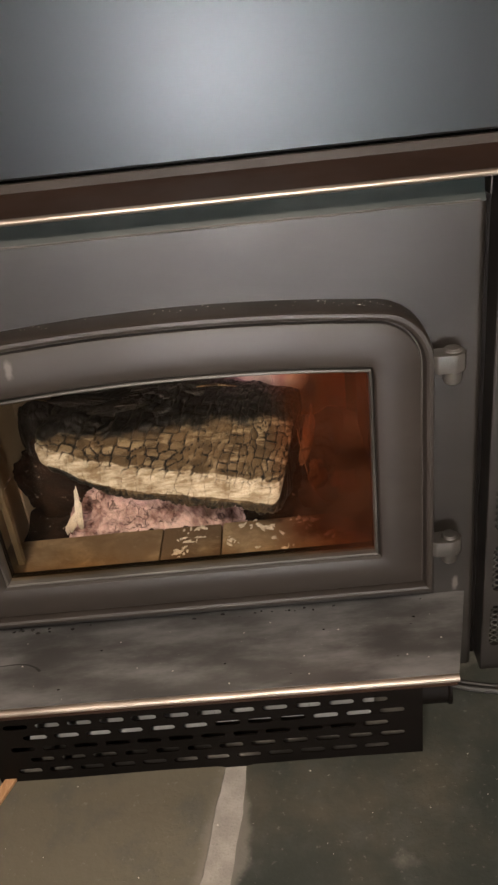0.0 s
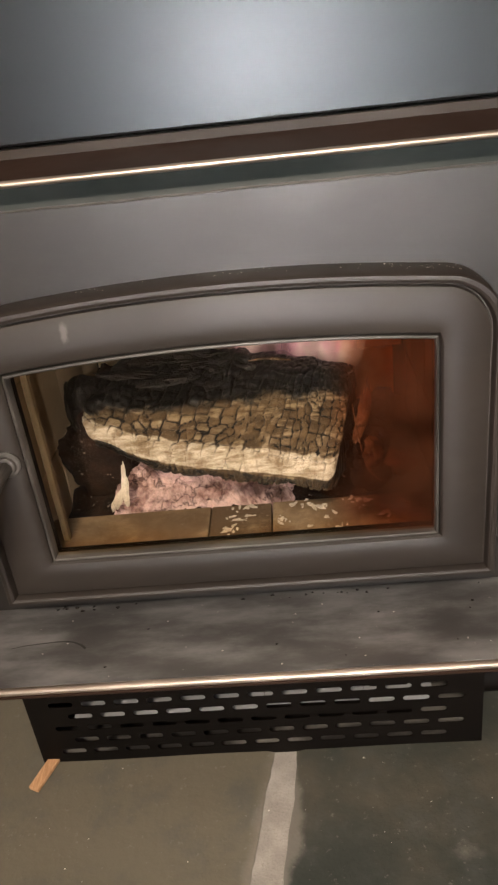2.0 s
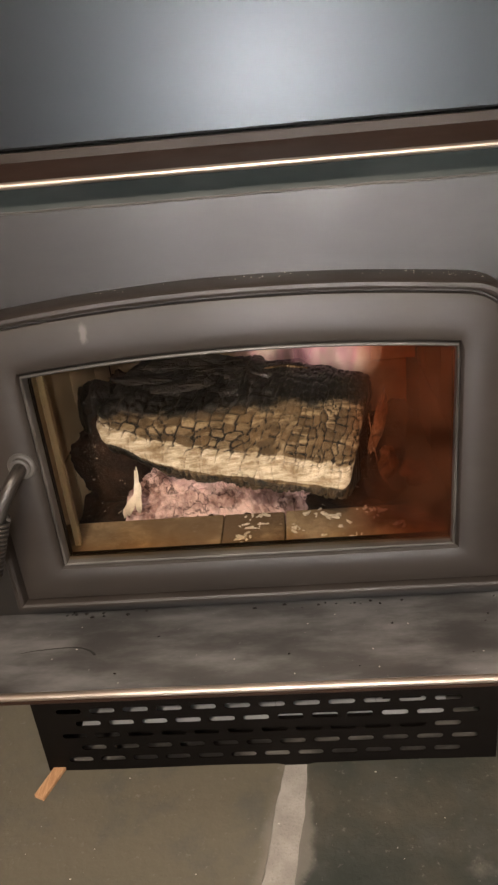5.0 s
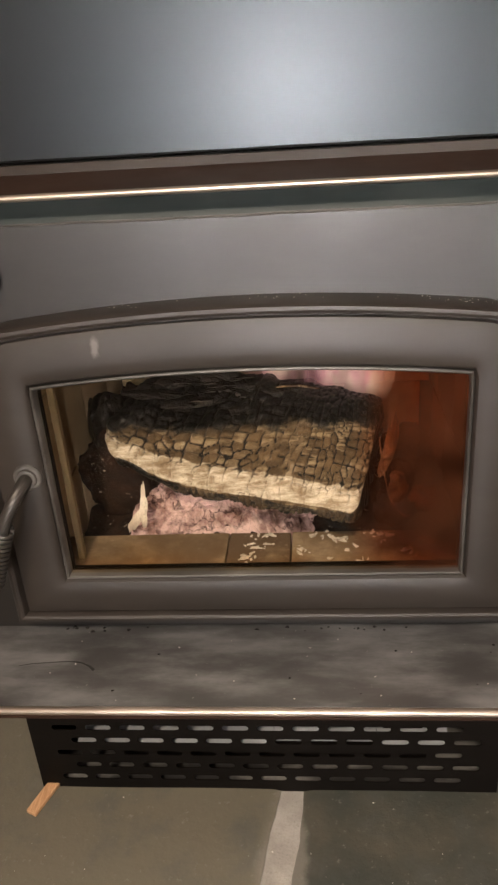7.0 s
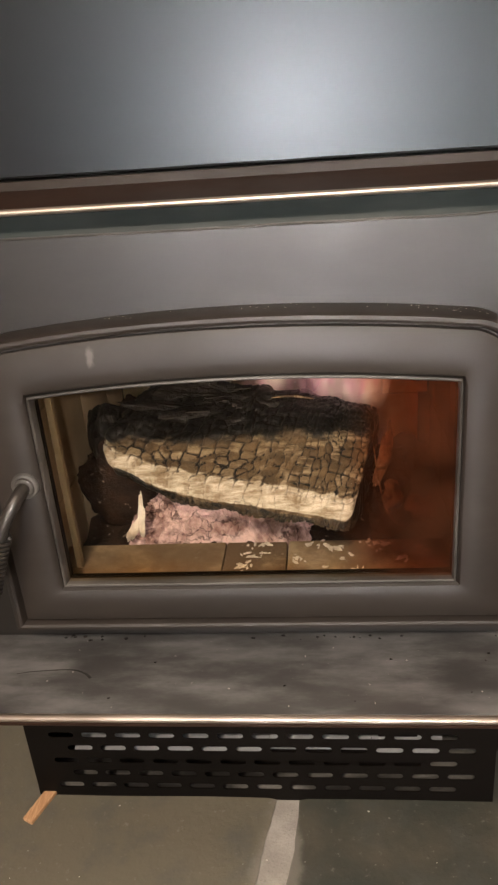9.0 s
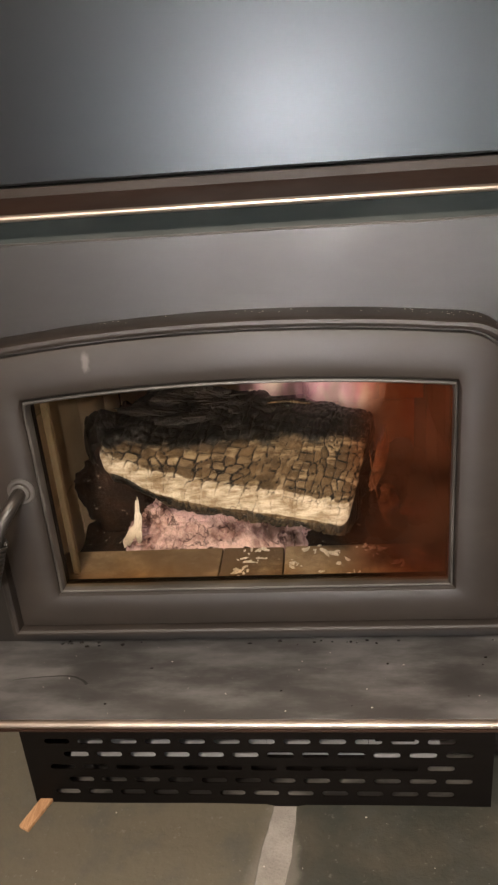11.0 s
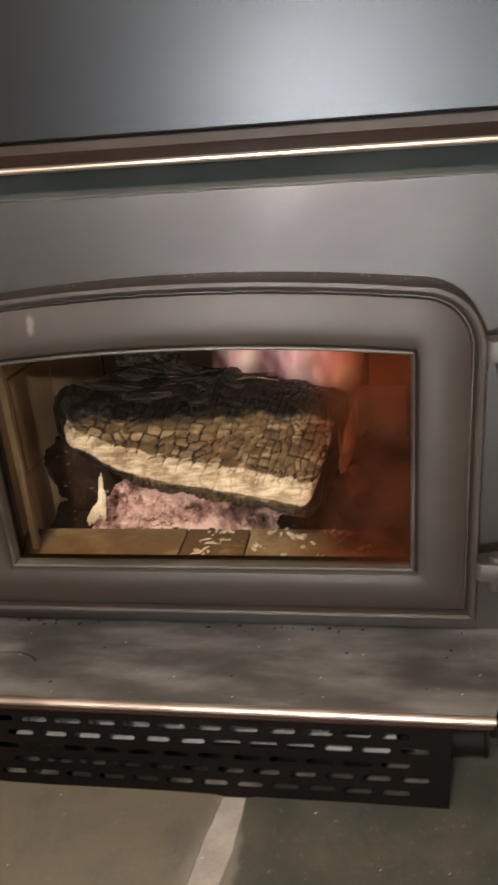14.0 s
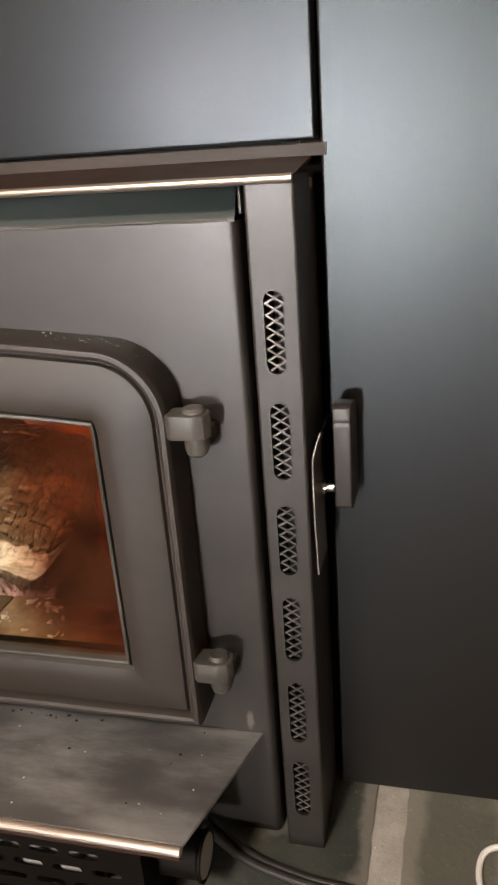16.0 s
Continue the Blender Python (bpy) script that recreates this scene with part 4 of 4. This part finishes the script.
    char = np.clip(char, 0, 1)
    crack = crack * (1 - 0.72 * char * np.clip(1.25 - uu, 0, 1))
    char[vv > 0.55] = 1
    char[vv > 0.94] = 0.55
    char = np.maximum(char, np.clip((0.048 + 0.040 * uu + 0.02 * warp - vv) / 0.02, 0, 1) * (0.55 + 0.3 * (uu < 0.3)))
    char = np.maximum(char, np.clip(1 - np.hypot((uu - 0.13) / 0.09, (vv - 0.055) / 0.03), 0, 0.5) * 2)
    block = tone_a * (1 - pick) + tone_b * pick
    grit_n = np.array([[noise.noise(Vector((s[i, j] * 190, w[i, j] * 230, 4))) for j in range(nv)] for i in range(nu)])
    depth = -0.0042 * crack * (1 + 0.6 * char) + 0.0010 * lumps + 0.0022 * warp + 0.0016 * (block - 0.5) * fade
    depth += char * (0.0055 * warp + 0.0018 * lumps + 0.0008 * grit_n)
    P = P + N * depth[..., None]
    verts = [tuple(p) for p in P.reshape(-1, 3)]
    faces = [(i * nv + j, i * nv + (j + 1) % nv, (i + 1) * nv + (j + 1) % nv, (i + 1) * nv + j) for i in range(nu - 1) for j in range(nv)]
    verts += [tuple(centre[0, 0] + np.array((0.004, 0, 0))), tuple(centre[-1, 0] - np.array((0.004, 0, 0)))]
    a, b = nu * nv, nu * nv + 1
    faces += [(a, (j + 1) % nv, j) for j in range(nv)] + [(b, (nu - 1) * nv + j, (nu - 1) * nv + (j + 1) % nv) for j in range(nv)]
    me = bpy.data.meshes.new("split_log")
    me.from_pydata(verts, [], faces)
    for key, val, cap in (("crack", crack, 0.6), ("ash", ash, 0.0), ("char", char, 1.0), ("block", block, 0.3)):
        at = me.attributes.new(key, "FLOAT", "POINT")
        at.data.foreach_set("value", np.r_[val.ravel(), cap, cap].astype(np.float32))
    me.polygons.foreach_set("use_smooth", [True] * len(me.polygons))
    me.materials.append(LOG)
    return new("split_log", me)


main_log = tagged(split_log(), "charred split log with a cracked face and ash-white lower edge", "log")


crust = bmesh.new()
pick = random.Random(21)
for k in range(60):
    u = 0.10 + 0.88 * pick.random() ** 1.25
    side = pick.random()
    low, high = Vector((-0.168, 0.150, 0.346)).lerp(Vector((0.122, 0.088, 0.303)), u), Vector((-0.126, 0.222, 0.369)).lerp(Vector((0.136, 0.146, 0.335)), u)
    if u > 0.5 and side < 0.55:
        continue
    p = low.lerp(high, 0.25 + 0.8 * side)
    s = pick.uniform(0.004, 0.011) * (1.15 - 0.6 * u)
    c = lump((s * pick.uniform(1.6, 4.0), s * 0.8, s * pick.uniform(0.2, 0.45)), 3, 0.5, k * 1.7, 1.6)
    bmesh.ops.rotate(c, matrix=Euler((pick.uniform(-0.2, 0.9), pick.uniform(-0.15, 0.3), pick.uniform(-0.4, 0.1))).to_matrix(), verts=c.verts)
    bmesh.ops.translate(c, vec=p, verts=c.verts)
    join(crust, c)
for k, (x, y, z, s) in enumerate(((-0.105, 0.205, 0.381, 0.015), (-0.088, 0.200, 0.378, 0.012), (-0.118, 0.215, 0.372, 0.016), (-0.060, 0.195, 0.370, 0.009))):
    c = lump((s * 1.3, s, s * 0.8), 3, 0.6, 40 + k * 3.3, 1.8)
    bmesh.ops.translate(c, vec=(x, y, z), verts=c.verts)
    join(crust, c)
tagged(part("char_crust", crust, CHAR, main_log, smooth=30), "flaking black charcoal crust", kind="stuff")


def coal_log(a, b, radius, label, seed, material, squash=0.8):
    """A burnt-through length of log, knobbly and uneven."""
    a, b = Vector(a), Vector(b)
    made = bmesh.new()
    nu, nv = 110, 72
    way = (b - a).normalized()
    u = way.cross(Vector((0, 0, 1))).normalized()
    w = u.cross(way)
    rings = []
    for i in range(nu):
        t = i / (nu - 1)
        tip = math.sqrt(max(0.02, min(1, min(t, 1 - t) / 0.08)))
        ring = []
        for j in range(nv):
            an = j / nv * math.tau
            p = a.lerp(b, t) + (u * math.cos(an) + w * math.sin(an) * squash) * radius * tip
            cell = noise.voronoi(p * 75 + Vector((seed, 0, 0)))[0]
            n = noise.noise(p * 26 + Vector((seed, 0, 0))) * 0.5 + noise.noise(p * 80 + Vector((0, seed, 0))) * 0.2 + noise.noise(p * 210) * 0.09
            n += 0.05 * min(1.0, (cell[1] - cell[0]) * 3.0)
            ring.append(made.verts.new(a.lerp(b, t) + (p - a.lerp(b, t)) * (1 + n)))
        rings.append(ring)
    for p, q in zip(rings, rings[1:]):
        for j in range(nv):
            made.faces.new((p[j], p[(j + 1) % nv], q[(j + 1) % nv], q[j]))
    made.faces.new(rings[0]), made.faces.new(rings[-1])
    return tagged(part("burnt_log", made, material, smooth=60), label, "log")


coal_log((-0.222, 0.195, 0.288), (-0.070, 0.230, 0.318), 0.043, "black charred log behind the split log", 3.0, CHAR, 0.9)
coal_log((-0.175, 0.150, 0.255), (-0.165, 0.300, 0.260), 0.050, "dark burnt log end under the split log", 8.0, BURNT, 1.1)
coal_log((0.150, 0.112, 0.208), (0.185, 0.300, 0.225), 0.022, "brown burnt stub at the firebox side", 12.0, BURNT, 1.1)

# ember bed
rng = random.Random(5)
bed = bmesh.new()
bmesh.ops.create_grid(bed, x_segments=190, y_segments=120, size=1)
for v in bed.verts:
    p, q = v.co.x, (v.co.y + 1) / 2
    x, y = -0.030 + 0.138 * p, 0.104 + 0.120 * q
    n = Vector((x, y, 0))
    cells = noise.voronoi(n * 95 + Vector((0.6 * noise.noise(n * 60), 0.6 * noise.noise(n * 60 + Vector((5, 0, 0))), 0)))[0]
    z = 0.189 + 0.070 * q ** 0.8 * math.exp(-((p + 0.25) * 0.9) ** 4) - 0.02 * abs(p) ** 3 - 0.05 * max(0.0, p - 0.10)
    z += 0.0065 * min(1.0, (cells[1] - cells[0]) * 2.2) + 0.004 * noise.noise(n * 55) + 0.0022 * noise.noise(n * 190)
    v.co = (x, y, z)
for k in range(130):
    x, y = rng.uniform(-0.160, -0.015), rng.uniform(0.106, 0.19)
    r = rng.uniform(0.0018, 0.0052)
    h = 0.191 + 0.070 * ((y - 0.104) / 0.12) ** 0.8 * math.exp(-((x + 0.055) / 0.11 * 0.9) ** 4) + rng.uniform(-0.001, 0.003)
    c = lump((r * rng.uniform(0.8, 1.8), r, r * rng.uniform(0.5, 0.9)), 2, 0.6, k * 1.37)
    bmesh.ops.rotate(c, matrix=Matrix.Rotation(rng.uniform(0, 3), 3, (rng.random(), rng.random(), 1)), verts=c.verts)
    bmesh.ops.translate(c, vec=(x, y, h), verts=c.verts)
    join(bed, c)
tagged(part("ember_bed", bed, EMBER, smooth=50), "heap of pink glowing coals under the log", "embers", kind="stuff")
under = bmesh.new()
bmesh.ops.create_grid(under, x_segments=60, y_segments=44, size=1)
for v in under.verts:
    v.co.x, v.co.y = v.co.x * 0.234, 0.262 + v.co.y * 0.156
    v.co.z = 0.168 + 0.045 * math.exp(-((v.co.x + 0.05) / 0.16) ** 2) * max(0, min(1, (v.co.y - 0.10) / 0.10)) + 0.012 * noise.noise(v.co * 30)
tagged(part("ash_bed", under, BURNT, smooth=60), "grey ash bed on the firebox floor", "ash", kind="stuff")

# flakes of ash lying on the front bricks and char splinters
flakes = bmesh.new()
for k in range(24):
    cx = rng.choice((rng.gauss(-0.008, 0.014), rng.gauss(0.062, 0.030), rng.gauss(0.12, 0.04), rng.uniform(-0.03, 0.19)))
    cy = rng.uniform(0.040, 0.096)
    for j in range(rng.randint(1, 7)):
        x, y = cx + rng.gauss(0, 0.0050), max(0.036, min(0.100, cy + rng.gauss(0, 0.0036)))
        s = rng.uniform(0.0007, 0.0030)
        c = lump((s * rng.uniform(0.9, 2.2), s * rng.uniform(0.5, 1.0), s * 0.45), 2, 1.1, k * 2.1 + j * 0.7, 1.9)
        bmesh.ops.rotate(c, matrix=Matrix.Rotation(rng.uniform(0, 3.1), 3, "Z"), verts=c.verts)
        bmesh.ops.translate(c, vec=(x, y, 0.1950 + s * 0.25), verts=c.verts)
        join(flakes, c)
tagged(part("ash_flakes", flakes, ASH, smooth=50), "white ash flakes lying on the front firebricks", "ash", kind="stuff")


def splinter(pts, r, label, material=ASH):
    tagged(part("char_splinter", tube(pts, r, 8, 6), material, smooth=60), label, "splinter", "splinters in the fire")


splinter([(0.135, 0.112, 0.310), (0.140, 0.110, 0.270), (0.147, 0.100, 0.238), (0.158, 0.088, 0.224), (0.170, 0.084, 0.223)], lambda t: 0.0007 + 0.0022 * t * (1 - t) * (0.6 + 0.4 * math.sin(t * 17)), "thin pale burnt splinter beside the log", BARK)
splinter([(0.020, 0.158, 0.356), (0.045, 0.148, 0.361), (0.070, 0.146, 0.357)], lambda t: 0.0006 + 0.0045 * t * (1 - t), "pale curled bark splinter on the log", BARK)


def shard(at, size, turn, seed, label, material=BARK):
    """A curled shard of half-burnt bark."""
    c = lump(size, 4, 0.45, seed, 1.7)
    for v in c.verts:
        v.co.y += 18 * v.co.z * v.co.z * 0.25 + 0.0015 * noise.noise(v.co * 160)
    bmesh.ops.rotate(c, matrix=Euler(turn).to_matrix(), verts=c.verts)
    bmesh.ops.translate(c, vec=at, verts=c.verts)
    tagged(part("bark_shard", c, material, smooth=40), label, "bark", "splinters in the fire")


shard((0.146, 0.112, 0.292), (0.007, 0.0035, 0.040), (0.2, 0.15, 0.3), 2.0, "brown curled bark shard leaning on the log end")
shard((0.156, 0.104, 0.246), (0.011, 0.0045, 0.030), (0.35, -0.35, 0.5), 5.0, "brown half-burnt bark shard by the log end")
shard((-0.1420, 0.104, 0.228), (0.0042, 0.0018, 0.030), (0.1, 0.10, 0.2), 3.3, "ash-white torn splinter standing under the log", ASH)
shard((-0.1540, 0.104, 0.212), (0.0050, 0.0020, 0.018), (0.1, 0.55, 0.1), 6.1, "ash-white torn splinter leaning under the log", ASH)
shard((0.190, 0.125, 0.222), (0.018, 0.010, 0.016), (0.2, 0.6, 0.2), 9.0, "broken brown bark lump on the ash")


def flame(x, y, z, w, h, seed):
    """A soft tongue of flame with a lens-shaped section, one unit wide and high, then scaled."""
    made = bmesh.new()
    rings = []
    for i in range(15):
        t = i / 14
        half = math.sin(math.pi * (0.12 + 0.84 * t)) ** 0.6
        cx = 0.30 * math.sin(t * 3 + seed)
        rings.append([made.verts.new((cx + half * math.cos(a), 0.22 * half * math.sin(a) + 0.2 * math.sin(t * 4 + seed), t + 0.06 * noise.noise(Vector((a, seed, t * 3))))) for a in [k * math.tau / 18 for k in range(18)]])
    for p, q in zip(rings, rings[1:]):
        for k in range(18):
            made.faces.new((p[k], p[(k + 1) % 18], q[(k + 1) % 18], q[k]))
    made.faces.new(rings[0]), made.faces.new(rings[-1])
    ob = part("flame", made, FLAME, smooth=80)
    ob.location, ob.scale = (x, y, z), (w, w, h)
    tagged(ob, "soft pink translucent flame above the log", "flame", "flames")


flame(0.015, 0.205, 0.325, 0.052, 0.105, 0.4)
flame(0.075, 0.195, 0.318, 0.050, 0.115, 2.1)
flame(0.128, 0.205, 0.315, 0.048, 0.110, 3.7)
flame(0.105, 0.225, 0.320, 0.060, 0.105, 5.2)

# ---- small things on the hearth ----
chip = prism([(-0.0065, -0.021), (0.0060, -0.0225), (0.0070, 0.020), (-0.0060, 0.022)], "z", 0.0, 0.0045, 0.0008)
bmesh.ops.rotate(chip, matrix=Matrix.Rotation(radians(-18), 3, "Z"), verts=chip.verts)
bmesh.ops.translate(chip, vec=(-0.2345, -0.1150, 0.0035), verts=chip.verts)
tagged(part("wood_chip", chip, PINE), "orange splinter of split pine on the slate", "wood chip")
cord = tube([(0.250, 0.012, 0.012), (0.272, -0.001, 0.009), (0.301, -0.017, 0.0085), (0.335, -0.026, 0.0085), (0.375, -0.032, 0.0085), (0.45, -0.033, 0.0085), (0.60, -0.02, 0.0085), (0.78, 0.03, 0.0085)], 0.0042)
tube([(0.252, 0.022, 0.012), (0.276, 0.007, 0.009), (0.303, -0.009, 0.0085), (0.337, -0.019, 0.0085), (0.377, -0.0255, 0.0085), (0.45, -0.0265, 0.0085), (0.60, -0.0135, 0.0085), (0.78, 0.0365, 0.0085)], 0.0030, bm=cord)
tagged(part("power_cord", cord, CABLE), "dusty black twin power cord running along the hearth", "power cord")
loop = tube([(0.5105, -0.02, 0.006), (0.503, 0.000, 0.006), (0.5045, 0.022, 0.006), (0.513, 0.036, 0.006), (0.530, 0.040, 0.006), (0.56, 0.03, 0.006)], 0.0028)
tagged(part("white_cable", loop, WHITE), "thin white cable looped on the slate", "cable")

grit = bmesh.new()
for k in range(66):
    x, y = (rng.uniform(-0.33, 0.60), rng.uniform(-0.30, -0.102)) if k % 3 else (rng.uniform(0.33, 0.62), rng.uniform(-0.1, 0.095))
    s = rng.uniform(0.0003, 0.0009)
    c = lump((s * 1.3, s, s * 0.7), 1, 0.4, k * 1.9)
    bmesh.ops.translate(c, vec=(x, y, 0.0035 + s * 0.5), verts=c.verts)
    join(grit, c)
for k in range(24):
    t = rng.random()
    y = -0.098 + t * 0.115
    s = rng.uniform(0.0002, 0.0007)
    c = lump((s * 1.4, s, s * 0.6), 1, 0.4, k * 2.9)
    bmesh.ops.translate(c, vec=(rng.uniform(-0.27, 0.28), y, LZ + s * 0.3), verts=c.verts)
    join(grit, c)
for k in range(46):
    x = rng.choice((rng.gauss(-0.105, 0.018), rng.gauss(0.19, 0.028), rng.gauss(0.19, 0.028), rng.gauss(0.06, 0.06)))
    x = max(-0.255, min(0.255, x))
    z = (0.4995 - x * x / 3.58) if abs(x) < 0.213 else 0.4308 + math.sqrt(0.056 ** 2 - (abs(x) - 0.213) ** 2)
    s = rng.uniform(0.0002, 0.00045)
    c = lump((s * 2.2, s, s * 0.7), 1, 0.4, k * 2.3)
    bmesh.ops.translate(c, vec=(x, rng.uniform(0.004, 0.024), z + s * 0.3), verts=c.verts)
    join(grit, c)
tagged(part("grit", grit, ASH, smooth=0), "pale specks of ash and grit on ledge and slate", "grit", kind="stuff")

crumbs = bmesh.new()
for k in range(34):
    if k < 26:
        x, y = rng.choice((rng.uniform(-0.27, 0.27), rng.gauss(0.09, 0.02), rng.gauss(-0.20, 0.02))), 0.019 + rng.uniform(-0.006, 0.004)
    else:
        x, y = rng.uniform(-0.24, 0.25), rng.uniform(-0.085, 0.0)
    s = rng.uniform(0.0006, 0.0017) if k < 26 else rng.uniform(0.0005, 0.0011)
    c = lump((s * rng.uniform(1.0, 1.8), s, s * 0.7), 2, 0.7, k * 1.3)
    bmesh.ops.translate(c, vec=(x, y, LZ + s * 0.4), verts=c.verts)
    join(crumbs, c)
tagged(part("soot_crumbs", crumbs, CHAR, smooth=40), "black soot crumbs fallen on the ash ledge", "soot", kind="stuff")
